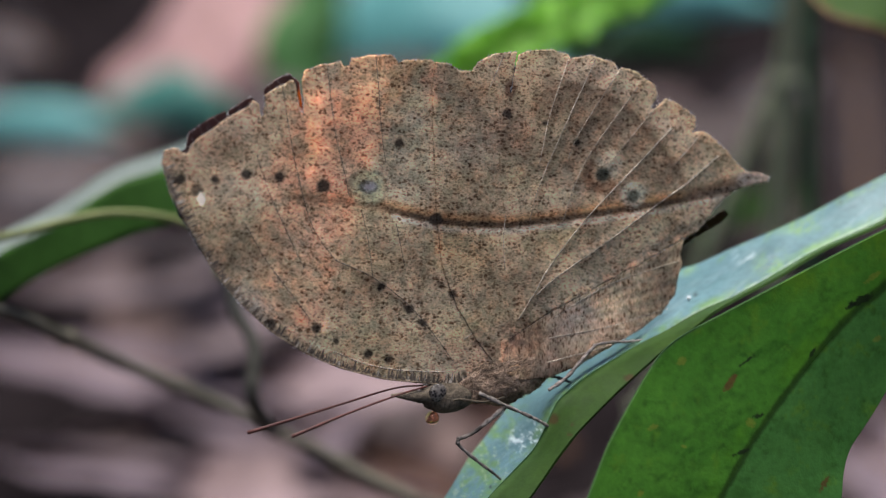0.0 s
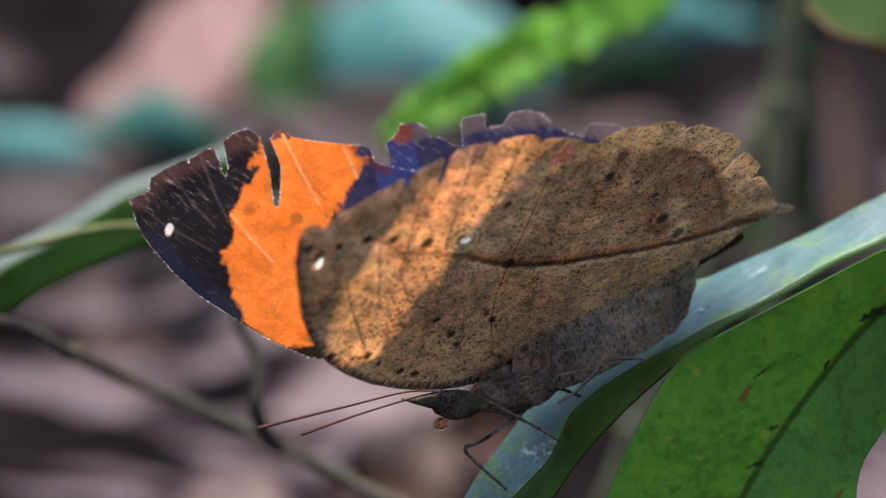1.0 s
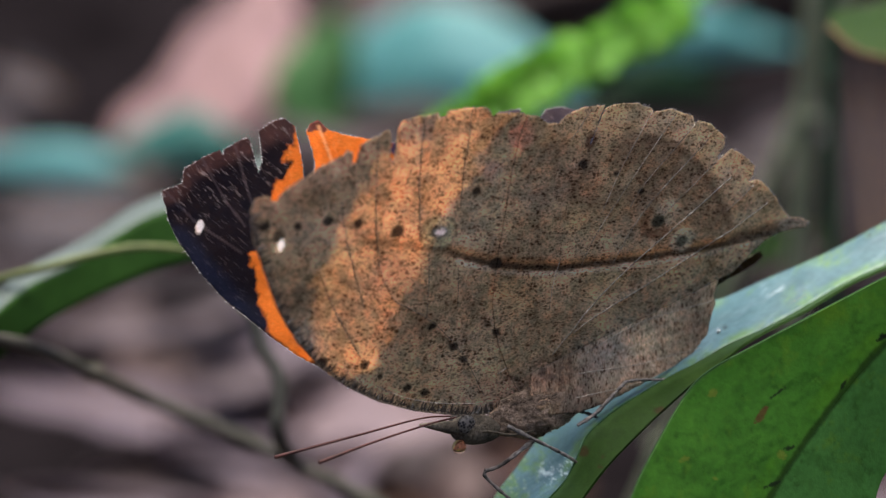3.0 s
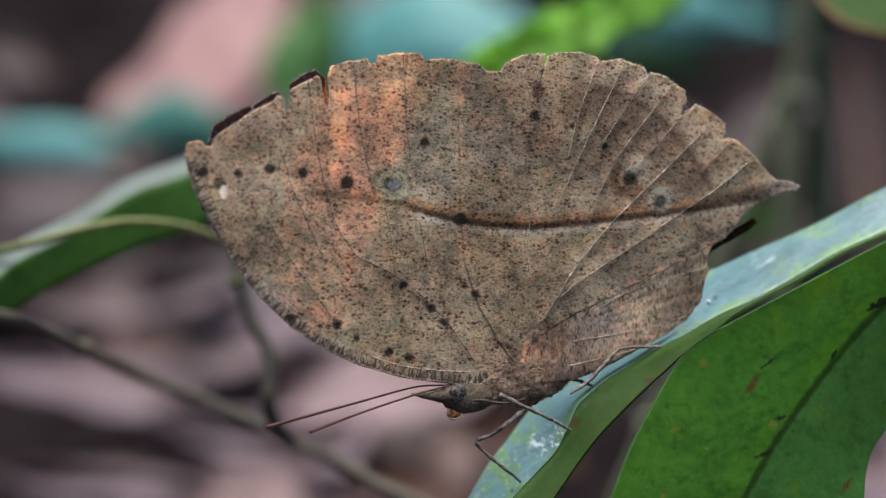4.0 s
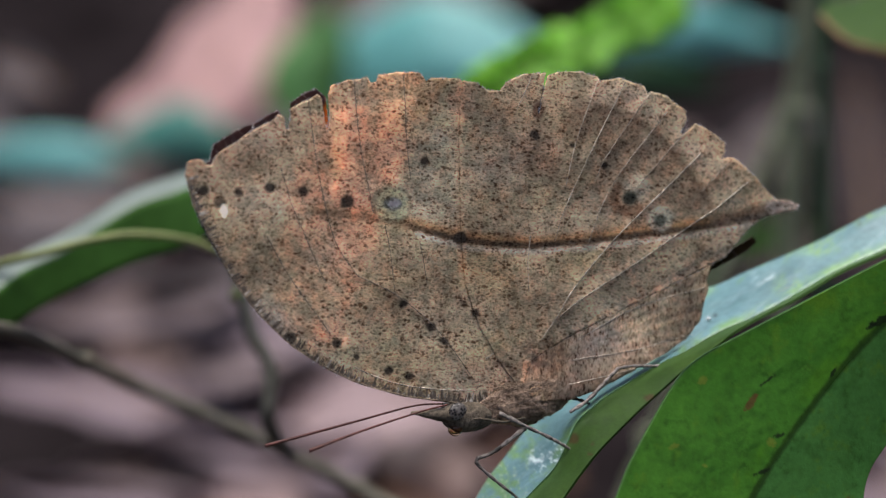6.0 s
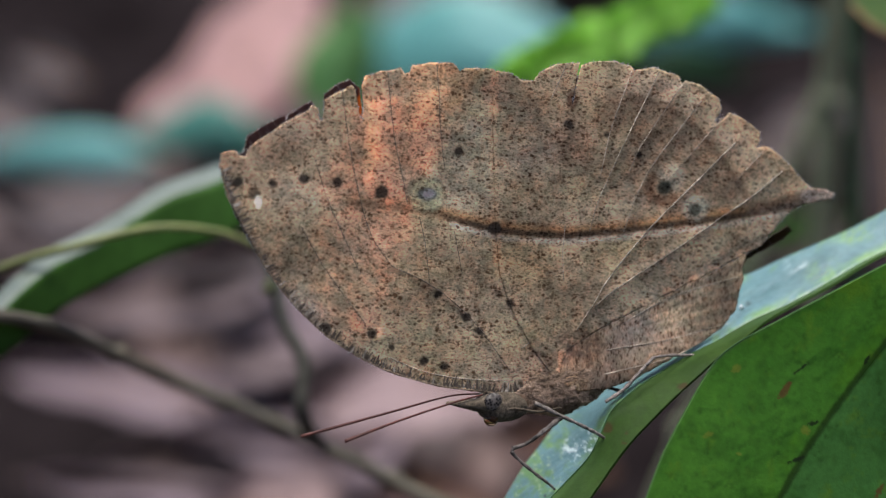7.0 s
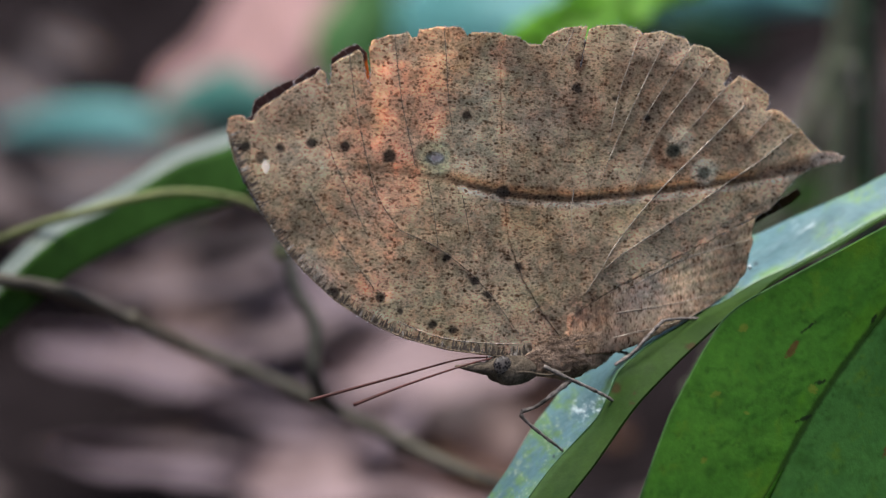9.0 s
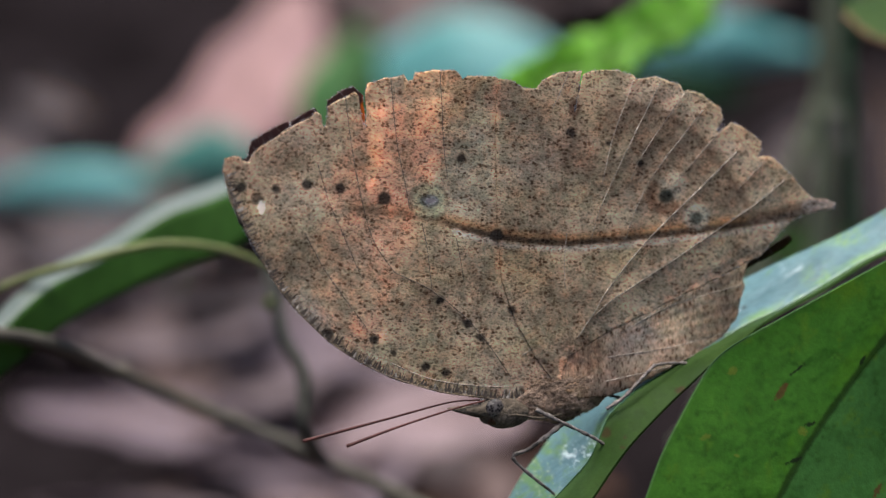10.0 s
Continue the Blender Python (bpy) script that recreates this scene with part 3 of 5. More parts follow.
def litter():
    rnd = random.Random(4)
    kinds = [dry_leaf_mesh(s, LITTER, rnd.uniform(0.08, 0.14), rnd.uniform(0.03, 0.05)) for s in range(9)]
    # spots kept free of leaves, where the near-black soil stands for shadow
    shade_gaps = [(on_ground(a, b), r) for a, b, r in (
        (50, 20, 0.11), (-120, 0, 0.11), (150, 40, 0.085), (60, -60, 0.12), (20, 735, 0.036), (150, 735, 0.036), (280, 750, 0.030), (-120, 700, 0.055),
        (0, 870, 0.055), (60, 920, 0.05), (1110, 150, 0.06), (1050, 140, 0.06), (1100, 720, 0.06), (1160, 640, 0.065), (1050, 800, 0.055), (1100, 850, 0.06), (1290, 210, 0.05), (1450, 80, 0.07), (1500, 150, 0.08), (1545, 260, 0.08), (1410, 250, 0.07), (1330, 330, 0.06))]
    for i in range(400):
        rnd = random.Random(1000 + i)
        x, y = rnd.uniform(-0.42, 0.42), rnd.uniform(0.75, 2.1)
        if any(math.hypot(x - h.x, (y - h.y) * 0.45) < r for h, r in shade_gaps):
            continue
        z = 0.012 + 0.018 * noise.noise(Vector((x * 6, y * 6, 0))) + rnd.uniform(0, 0.012)
        a, b = plan_of((x, y, z))
        if 150 < a < 480 and 90 < b < 330:       # clear in front of the large pale leaf
            continue
        if any(math.hypot((a - (f[0] + f[2]) / 2) / (abs(f[2] - f[0]) / 2 + 130), (b - (f[1] + f[3]) / 2) / (abs(f[3] - f[1]) / 2 + 75)) < 1 for f in FALLEN):
            z -= 0.02
        ob = part("dry_leaf", kinds[i % 9], m=pose(x, y, z, rnd.uniform(-22, 22), rnd.uniform(-22, 22), rnd.uniform(0, 360)))
        tagged(ob, "curled pinkish brown dead leaf lying on the forest floor", "dead leaf", "dead leaves on the ground")


litter()
fallen_leaves()


def far_litter():
    """The leaf cover further round, past counting."""
    rnd = random.Random(12)
    verts, faces = [], []
    made = 0
    while made < 5200:
        r, w = 4.5 * math.sqrt(rnd.random()), rnd.uniform(0, 2 * math.pi)
        x, y = r * math.cos(w), 1.0 + r * math.sin(w)
        if abs(x) < 0.44 and 0.72 < y < 2.13 or rnd.random() < (r / 4.5) ** 3:
            continue
        made += 1
        m = pose(x, y, 0.004 + (0.018 * noise.noise(Vector((x * 6, y * 6, 0))) if r < 1.4 else 0.0) + rnd.uniform(0, 0.014), rnd.uniform(-20, 20), rnd.uniform(-20, 20), rnd.uniform(0, 360))
        le, wi, cu = rnd.uniform(0.07, 0.15), rnd.uniform(0.022, 0.045), rnd.uniform(-0.3, 0.7)
        k = len(verts)
        for i in range(5):
            t = i / 4
            h = wi * (math.sin(math.pi * min(1, t ** 0.8)) ** 0.75 + 0.03)
            for s in (-1, 0, 1):
                verts.append(m @ Vector(((t - 0.5) * le, s * h, abs(s) * cu * h * 0.5 + 0.3 * le * (t - 0.5) ** 2)))
        for i in range(4):
            for s in range(2):
                a = k + i * 3 + s
                faces.append((a, a + 1, a + 4, a + 3))
    ob = part("leaf_litter", mesh_of("leaf_litter", verts, faces, [SCATTER]))
    tagged(ob, "cover of brown dead leaves over the forest floor", "leaf litter", kind="stuff")


far_litter()


def big_dry_leaf(outline_mid, half, mat, label, curl=0.35):
    """A large dead leaf raised above the litter to fit the camera's view: its midline by places, its half width in plan
    steps.
    """
    line = [place(*q) for q in outline_mid]
    half = half * (REACH + outline_mid[1][2]) / UNIT
    across = (STAND.to_3x3() @ Vector((1, 0.15, 0))).normalized()
    back = STAND.to_3x3() @ Vector((0, 0, -1))
    rails = [[], [], []]
    for i, c in enumerate(curve_points(line, 9)):
        t = i / 8
        w = half * (math.sin(math.pi * (0.06 + 0.9 * t)) ** 0.7)
        rails[0].append(c - across * w + back * w * curl)
        rails[1].append(c)
        rails[2].append(c + across * w + back * w * curl)
    o = line[0].copy()
    ob = part("dead_leaf", sheet("dead_leaf", [[p - o for p in r] for r in rails], [mat], 26, 11, 0.0005, 0.006, 7), m=Matrix.Translation(o))
    part("midrib", tube("midrib", [p - o - back * 0.001 for p in rails[1]], (0.0014, 0.0006), BROWNED, 24, 6, 0.1), ob)
    # stalk run down so that the raised leaf meets the soil
    part("stalk", tube("stalk", [rails[1][0] - o, rails[1][0] - o + Vector((0.002, 0.0, -0.02)), Vector((rails[1][0].x + 0.004, rails[1][0].y - 0.01, -0.005)) - o], (0.0014, 0.0010), BROWNED, 12, 6), ob)
    return tagged(ob, label, "dead leaf")


def undergrowth(mid, half, mat, label, lean=0.35, tilt=0.15, root=None):
    """A low plant: one broad blade on a stalk that stands in the soil."""
    line = curve_points([place(*q) for q in mid], 11)
    half = half * (REACH + mid[1][2]) / UNIT
    across = (STAND.to_3x3() @ Vector((-(mid[-1][1] - mid[0][1]), -(mid[-1][0] - mid[0][0]), 0))).normalized()
    back = STAND.to_3x3() @ Vector((0, tilt, -1)).normalized()
    foot = root if root is not None else Vector((line[0].x, line[0].y + 0.01, -0.005))
    base = tagged(new("undergrowth_plant"), label, "plant")
    base.location = foot
    rails = [[], [], []]
    for i, c in enumerate(line):
        t = i / 10
        w = half * (math.sin(math.pi * (0.03 + 0.95 * t)) ** 0.8)
        rails[0].append(c - across * w + back * w * lean - foot)
        rails[1].append(c - foot)
        rails[2].append(c + across * w + back * w * lean - foot)
    part("blade", sheet("blade", rails, [mat], 26, 11, 0.0005, 0.003, 3), base)
    l0 = line[0] - foot
    part("stalk", tube("stalk", [(0, 0, 0), l0 * 0.5 + Vector((0.004, 0.004, 0)), l0, line[2] - foot], (0.0016, 0.0008), STALK), base)
    return base


big_dry_leaf([(258, 222, 0.90), (312, 138, 0.92), (374, 50, 0.96), (460, -130, 1.10)], 150, PINK, "large pale pink dead leaf raised above the litter, placed for the view")
undergrowth([(215, 235, 0.85), (80, 222, 0.86), (-110, 230, 0.88)], 42, TEAL, "low plant with a narrow bluish green leaf")
undergrowth([(430, 215, 0.80), (300, 172, 0.80), (180, 195, 0.82)], 50, TEAL_DARK, "low plant with a small dull teal leaf")
undergrowth([(1010, 98, 0.96), (760, 72, 0.97), (520, 88, 1.0)], 140, TEAL, "low plant with a broad bluish green leaf")
undergrowth([(535, 190, 0.90), (530, 85, 0.90), (585, -50, 0.90)], 74, MIDGREEN, "low plant with a fresh green leaf")
undergrowth([(1020, 12, 0.90), (1180, -12, 0.90), (1390, 6, 0.92)], 50, TEAL, "low plant with a blue green leaf against dark soil")
undergrowth([(1030, 96, 0.84), (1140, 72, 0.84), (1270, 92, 0.86)], 44, DUSKY, "low plant with a leaf coloured dark green for shade")
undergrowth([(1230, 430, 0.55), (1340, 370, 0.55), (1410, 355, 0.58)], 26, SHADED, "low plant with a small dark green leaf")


def stem(name, pts, radii, mat, label, category, bumpy=0.08, n=40):
    line = [place(*p) for p in pts]
    ob = part(name, tube(name, line, radii, mat, n, 8, bumpy, 3))
    return tagged(ob, label, category)


# vine across the litter and the twig that joins it
vine = stem("vine", [(-900, 1500, 0.45), (-600, 570, 0.16), (-380, 505, 0.075), (-165, 524, 0.061), (-20, 547, 0.070), (60, 574, 0.098), (100, 592, 0.108), (200, 636, 0.130), (300, 677, 0.133), (400, 719, 0.131), (490, 765, 0.129), (570, 802, 0.128), (640, 840, 0.127), (720, 878, 0.127), (900, 966, 0.135), (1150, 1300, 0.15), (1250, 2100, 0.30)],
            (0.0011, 0.0012), VINE, "thin brown vine stem hanging above the litter", "vine")
for i, q in enumerate(((118, 600, 0.113), (318, 685, 0.1328), (604, 820, 0.1275))):
    part("node", blob("node", place(*q), (0.0019, 0.0013, 0.0013), Matrix.Rotation(radians(-24), 3, "Y"), VINE, 0.25, 14, i + 1), vine, "slightly swollen joint")
twig = stem("twig", [(388, 421, 0.120), (404, 490, 0.115), (418, 550, 0.110), (442, 592, 0.108), (449, 620, 0.107), (448, 660, 0.106), (446, 700, 0.106), (462, 738, 0.112), (486, 764, 0.126)],
            (0.0011, 0.0012), BARK, "crooked grey brown twig joining the vine", "twig")
part("bud", blob("bud", place(391, 482, 0.1125), (0.0010, 0.0008, 0.0012), Matrix.Identity(3), STRAW, 0.2, 12, 3), twig, "small yellowish bud")
stem("tendril", [(-700, 2300, 0.24), (-520, 900, 0.17), (-330, 560, 0.12), (-165, 480, 0.092), (-40, 432, 0.075), (40, 412, 0.07), (110, 392, 0.071), (200, 377, 0.076), (300, 386, 0.082), (395, 421, 0.089)],
     (0.0007, 0.0005), STRAW, "thin yellowish green stem behind the leaf", "stem", 0.05)


def tall_stalk(a, b, d, lean, r, mat, label):
    top = place(a, b, d)
    foot = Vector((top.x + lean, top.y, -0.01))
    ob = part("stalk", tube("stalk", [foot, foot.lerp(top, 0.5) + Vector((0.002, 0, 0)), top, top + (top - foot) * 0.4], (r, r * 0.8), mat, 24, 8, 0.05))
    for i, t in enumerate((0.62, 0.97)):
        part("node", blob("node", foot.lerp(top, t) + Vector((0.001 * (1 - t), 0, 0)), (r * 1.12, r * 1.12, r * 0.8), Matrix.Identity(3), mat, 0.1, 14, i + 2), ob)
    return tagged(ob, label, "plant stalk")


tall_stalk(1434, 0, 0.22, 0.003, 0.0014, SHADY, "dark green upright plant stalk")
tall_stalk(1396, 90, 0.30, -0.012, 0.0030, OLIVE, "olive upright plant stalk behind")
tall_stalk(1372, 150, 0.32, -0.075, 0.0020, OLIVE, "leaning olive plant stalk behind")


def side_leaf():
    """The leaf behind on the other side, drooping; shine on its upper rim and shade below are in the colours."""
    base = tagged(new("drooping_leaf"), "long drooping green leaf, its rim coloured pale for shine", "leaf")
    o = place(290, 290, 0.105)
    base.location = o
    top = [(430, 215, 0.115), (290, 268, 0.105), (200, 300, 0.100), (130, 343, 0.095), (70, 378, 0.090), (0, 414, 0.082), (-70, 470, 0.075), (-150, 558, 0.070), (-215, 655, 0.065)]
    fold = [(440, 236, 0.110), (290, 298, 0.097), (215, 323, 0.092), (145, 364, 0.087), (85, 404, 0.082), (5, 446, 0.074), (-62, 500, 0.067), (-145, 590, 0.063), (-214, 662, 0.063)]
    low = [(450, 300, 0.110), (325, 385, 0.097), (235, 418, 0.092), (165, 446, 0.087), (95, 478, 0.082), (10, 526, 0.074), (-50, 572, 0.069), (-130, 634, 0.064), (-212, 668, 0.063)]
    rails = [[place(*q) - o for q in r] for r in (top, fold)]
    part("upper_half", sheet("upper_half", rails, [RIM_SHINE_AND_VEIN], 50, 6, 0.0003, 0.0004, 2), base, "upper half, shine put into its pale colour")
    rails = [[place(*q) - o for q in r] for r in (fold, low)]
    part("lower_half", sheet("lower_half", rails, [SHADED], 50, 8, 0.0003, 0.0006, 5), base, "hanging lower half, shade put into its green")
    part("petiole", tube("petiole", [place(445, 262, 0.110) - o, place(470, 310, 0.120) - o, place(430, 370, 0.100) - o, place(395, 421, 0.091) - o], (0.0007, 0.0010), STALK), base)


side_leaf()


def fern():
    """A frond that droops from above, its leaflets in two rows."""
    o = place(1120, -30, 0.255)
    foot = Vector((0.24, 0.95, -0.005))
    base = tagged(new("fern_frond"), "bright green fern frond with small rounded leaflets", "fern")
    base.location = foot
    line = [foot, foot + Vector((0.01, -0.03, 0.20)), place(1420, -190, 0.30), place(1250, -100, 0.275), o, place(980, 40, 0.248), place(860, 105, 0.245), place(760, 165, 0.242), place(690, 215, 0.242)]
    line = [p - foot for p in line]
    part("rachis", tube("rachis", line, (0.0012, 0.0005), BRIGHT, 50), base)
    pts = curve_points(line, 81)
    rnd = random.Random(8)
    view = STAND.to_3x3()
    shapes = []
    for s in range(3):
        rails = [[], [], []]
        for i in range(7):
            t = i / 6
            w = 0.0040 * math.sin(math.pi * (0.1 + 0.86 * t)) ** 0.6
            for r, k in zip(rails, (-1, 0, 1)):
                r.append((t * 0.0105, k * w, 0.0006 * k * k + 0.001 * t * t * (s - 1)))
        shapes.append(sheet("leaflet", rails, [BRIGHT], 9, 5, 0.0002))
    for j in range(36, 81):
        d = (pts[min(j + 1, 80)] - pts[j - 1]).normalized()
        side = d.cross(view @ Vector((0, 0, 1))).normalized()
        for s in (-1, 1):
            x = (side * s + d * 0.45 + view @ Vector((0, 0, rnd.uniform(-0.5, 0.5)))).normalized()
            z = (view @ Vector((rnd.uniform(-0.3, 0.3), rnd.uniform(0.1, 0.7), 1))).normalized()
            y = z.cross(x).normalized()
            z = x.cross(y)
            k = rnd.uniform(0.38, 0.58) * (1.15 - 0.7 * max(0, j - 62) / 18)
            m = Matrix((x, y, z)).transposed().to_4x4() @ Matrix.Scale(k, 4)
            m.translation = pts[j]
            part("leaflet", shapes[rnd.randrange(3)], base, m=m)


fern()


def corner_leaf():
    rails = [[place(*q) for q in r] for r in (
        [(1424, -16, 0.15), (1478, 30, 0.14), (1560, 54, 0.14), (1640, 96, 0.15)],
        [(1426, -26, 0.155), (1490, -4, 0.15), (1570, 10, 0.15), (1645, 86, 0.155)],
        [(1428, -36, 0.16), (1500, -50, 0.17), (1590, -58, 0.17), (1650, 76, 0.16)])]
    o = rails[1][0].copy()
    base = tagged(new("hanging_leaf"), "green hanging leaf browned at its edge", "leaf")
    base.location = o
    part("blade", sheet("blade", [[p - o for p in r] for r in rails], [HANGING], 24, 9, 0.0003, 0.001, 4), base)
    part("withered_edge", tube("withered_edge", [p - o for p in rails[0]], (0.0004, 0.0006, 0.0005), BROWNED, 24, 6, 0.3), base, "brown withered edge")
    end = place(1660, 60, 0.16)
    part("petiole", tube("petiole", [end - o + Vector((-0.003, 0, 0)), end - o + Vector((0.02, 0.0, 0.0)), Vector((end.x + 0.03, end.y + 0.02, 0)) - o], (0.0008, 0.0014), STALK), base)


corner_leaf()


def low_sky_blocker():
    """An unseen dark ring all round, added to shut off the light of the low sky."""
    n, r = 180, 9.0
    verts, faces = [], []
    for i in range(n):
        w = 2 * math.pi * i / n
        d = Vector((math.cos(w), math.sin(w), 0))
        top = 1.9 + 0.8 * noise.noise(d * 6) + 0.5 * noise.noise(d * 23)
        for k in range(7):
            out = r + 0.5 * noise.noise(d * 9 + Vector((0, 0, k * 0.7))) + 0.05 * k
            verts.append((d.x * out, d.y * out + 1.0, -0.1 + (top + 0.1) * k / 6))
    for i in range(n):
        for k in range(6):
            a, b = i * 7 + k, (i + 1) % n * 7 + k
            faces.append((a, b, b + 1, a + 1))
    tagged(part("backdrop", mesh_of("backdrop", verts, faces, [BLOCKER])), "unseen dark green ring added to block low sky light", "backdrop", kind="structure")


low_sky_blocker()


# ---- the leaf that the butterfly sits on, and the broad leaf below it ----
def perch_depth(a):
    return 0.0045 + 0.5 * (a - 880) * REACH / UNIT


def tinted(me, o, tone):
    """Gives a leaf's mesh the pigment that tone(a, b) names over the plan."""
    v = np.empty(len(me.vertices) * 3)
    me.vertices.foreach_get("co", v)
    inverse = np.array(STAND.inverted())
    p = (v.reshape(-1, 3) + np.array(o)) @ inverse[:3, :3].T + inverse[:3, 3]
    a, b = 784 - p[:, 0] / p[:, 2] * UNIT, 441 + p[:, 1] / p[:, 2] * UNIT
    att = me.color_attributes.new("pigment", "FLOAT_COLOR", "POINT")
    att.data.foreach_set("color", np.concatenate([tone(a, b), np.ones((len(a), 1))], 1).astype(np.float32).ravel())
    return me


PERCH_TOP = [(660, 1075), (710, 995), (752, 935), (790, 880), (830, 815), (862, 774), (890, 735), (918, 700), (962, 672), (1050, 610), (1140, 545), (1196, 485), (1240, 468), (1300, 440), (1400, 395), (1450, 370), (1500, 343), (1568, 310), (1720, 232), (1860, 165)]
PERCH_MID = [(715, 1085), (778, 1000), (825, 935), (866, 882), (905, 840), (945, 797), (965, 760), (985, 717), (1010, 692), (1042, 666), (1090, 636), (1140, 607), (1180, 588), (1240, 553), (1300, 527), (1370, 488), (1450, 442), (1568, 388), (1720, 298), (1862, 178)]
PERCH_LOW = [(775, 1095), (845, 1000), (895, 935), (938, 882), (962, 848), (990, 808), (1022, 768), (1060, 728), (1100, 688), (1140, 652), (1176, 620), (1208, 597), (1240, 574), (1268, 552), (1322, 520), (1376, 491), (1453, 446), (1570, 392), (1722, 304), (1864, 184)]
PERCH_VEIN = [(1310, 502), (1350, 478), (1400, 452), (1450, 425), (1500, 399), (1568, 366), (1640, 326), (1720, 280)]


def sky_sheen_tone(a, b):
    """Sky sheen painted as pale blue over green, green flecks near the rim and the ridge."""
    s = (a * 0.83 - b * 0.56)
    q = (a * 0.56 + b * 0.83)
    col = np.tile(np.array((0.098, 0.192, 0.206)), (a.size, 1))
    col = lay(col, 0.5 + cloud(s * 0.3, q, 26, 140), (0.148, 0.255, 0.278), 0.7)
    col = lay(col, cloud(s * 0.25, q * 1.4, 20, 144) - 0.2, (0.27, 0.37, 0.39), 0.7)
    # less light towards the far right, put in as darker pigment
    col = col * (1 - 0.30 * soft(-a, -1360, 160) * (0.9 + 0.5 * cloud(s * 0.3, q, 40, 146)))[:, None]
    ridge, rim = to_line(a, b, PERCH_MID), to_line(a, b, PERCH_TOP)
    green_flecks = soft(ridge, 6, 16) * (0.5 + cloud(s * 0.6, q, 16, 150))
    green_flecks = np.maximum(green_flecks, soft(rim, 4, 12) * (cloud(s * 0.5, q, 14, 154) + 0.15))
    green_flecks = np.maximum(green_flecks, soft(a, 870, 90) * (0.30 + 1.5 * cloud(a, b, 17, 158)))
    green_flecks = np.maximum(green_flecks, soft(np.hypot(a - 1415, (b - 395) * 1.6), 12, 40) * (0.3 + 1.2 * cloud(a, b, 12, 161)))
    green_flecks = np.maximum(green_flecks, soft(np.hypot(a - 1375, (b - 468) * 1.5), 14, 40) * (0.3 + 1.1 * cloud(a, b, 13, 163)))
    col = lay(col, green_flecks, (0.150, 0.265, 0.075), 0.85)
    col = lay(col, soft(np.abs(ridge - 3), 1, 3) * (a > 1180) * (0.7 + cloud(a, b, 18, 166)), (0.34, 0.42, 0.32), 0.8)
    col = lay(col, soft(a, 860, 70) * (cloud(a, b, 8, 164) * 2.0 - 0.9), (0.42, 0.47, 0.33), 0.8)
    # whitish glints painted into the pigment
    white = soft(np.hypot((a - 938) * 0.8, b - 778), 14, 26) * (cloud(a * 1.2, b, 11, 170, 4) * 2.4 - 0.3)
    white = np.maximum(white, soft(np.hypot(a - 1310, (b - 450) * 2.0), 8, 40) * (cloud(s * 0.4, q, 9, 174, 4) * 1.6 - 0.6))
    col = lay(col, white, (0.66, 0.74, 0.76), 0.9)
    for x, y, r in ((1231, 522, 2.6), (1487, 358, 2.4), (868, 862, 2.0)):
        col = lay(col, soft(np.hypot(a - x, b - y), r, 2), (0.03, 0.045, 0.04), 0.9)
    return col


def fold_tone(a, b):
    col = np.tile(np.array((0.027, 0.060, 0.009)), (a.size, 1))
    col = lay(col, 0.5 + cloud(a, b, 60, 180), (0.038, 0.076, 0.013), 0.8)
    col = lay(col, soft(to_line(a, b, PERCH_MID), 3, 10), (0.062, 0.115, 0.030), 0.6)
    for x, y, r in ((978, 742, 9), (1112, 668, 7), (1006, 770, 4), (1064, 640, 5), (1012, 752, 4)):
        col = lay(col, soft(np.hypot((a - x) * 0.8 + (b - y) * 0.5, (b - y) * 0.9 - (a - x) * 0.3) + 3 * cloud(a, b, 8, 184), r * 0.6, r * 0.6), (0.055, 0.032, 0.012), 0.85)
    return col


def perch_leaf():
    base = tagged(new("perch_leaf"), "long waxy blue-green leaf folded along its midrib, butterfly sitting on it", "leaf")
    o = place(1000, 700, 0.004)
    base.location = o

    def rail(pts, extra):
        return [place(a, b, perch_depth(a) + extra) - o for a, b in pts]

    top, mid, low = [place(a, b, perch_depth(a) + float(np.interp(a, [700, 900, 1150, 1350, 1568], [0.015, 0.018, 0.016, 0.008, 0.006]))) - o for a, b in PERCH_TOP], rail(PERCH_MID, -0.001), rail(PERCH_LOW, -0.006)
    part("upper_half", tinted(sheet("upper_half", [top, mid], [WAXY], 420, 34, 0.00035, 0.0003, 1, freq=90.0), o, sky_sheen_tone), base, "waxy upper side, sky sheen painted pale, with green flecks")
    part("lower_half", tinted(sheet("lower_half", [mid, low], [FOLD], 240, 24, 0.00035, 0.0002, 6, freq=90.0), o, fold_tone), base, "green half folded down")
    part("midrib", tube("midrib", [p + Vector((0, 0, 0.0001)) for p in mid], (0.00013, 0.00013), RIM, 110, 6), base)
    part("side_vein", tube("side_vein", rail(PERCH_VEIN, 0.0012), (0.00010, 0.00016), RIM_SHINE_AND_VEIN, 60, 6), base, "thin pale vein")
    # small white blob added in place of a highlight
    part("speck", blob("speck", place(1219, 528, perch_depth(1219) + 0.0035) - o, (4 * REACH / UNIT,) * 3, Matrix.Identity(3), GLINT_DOT, 0.3, 10), base, "tiny white speck standing for a highlight")
    part("petiole", tube("petiole", [mid[-1], mid[-1] + Vector((0.012, 0.004, 0.0)), mid[-1] + Vector((0.03, 0.02, -0.06)), Vector((0.13, 0.53, 0.0)) - o], (0.0008, 0.002), STALK, 30), base)


perch_leaf()

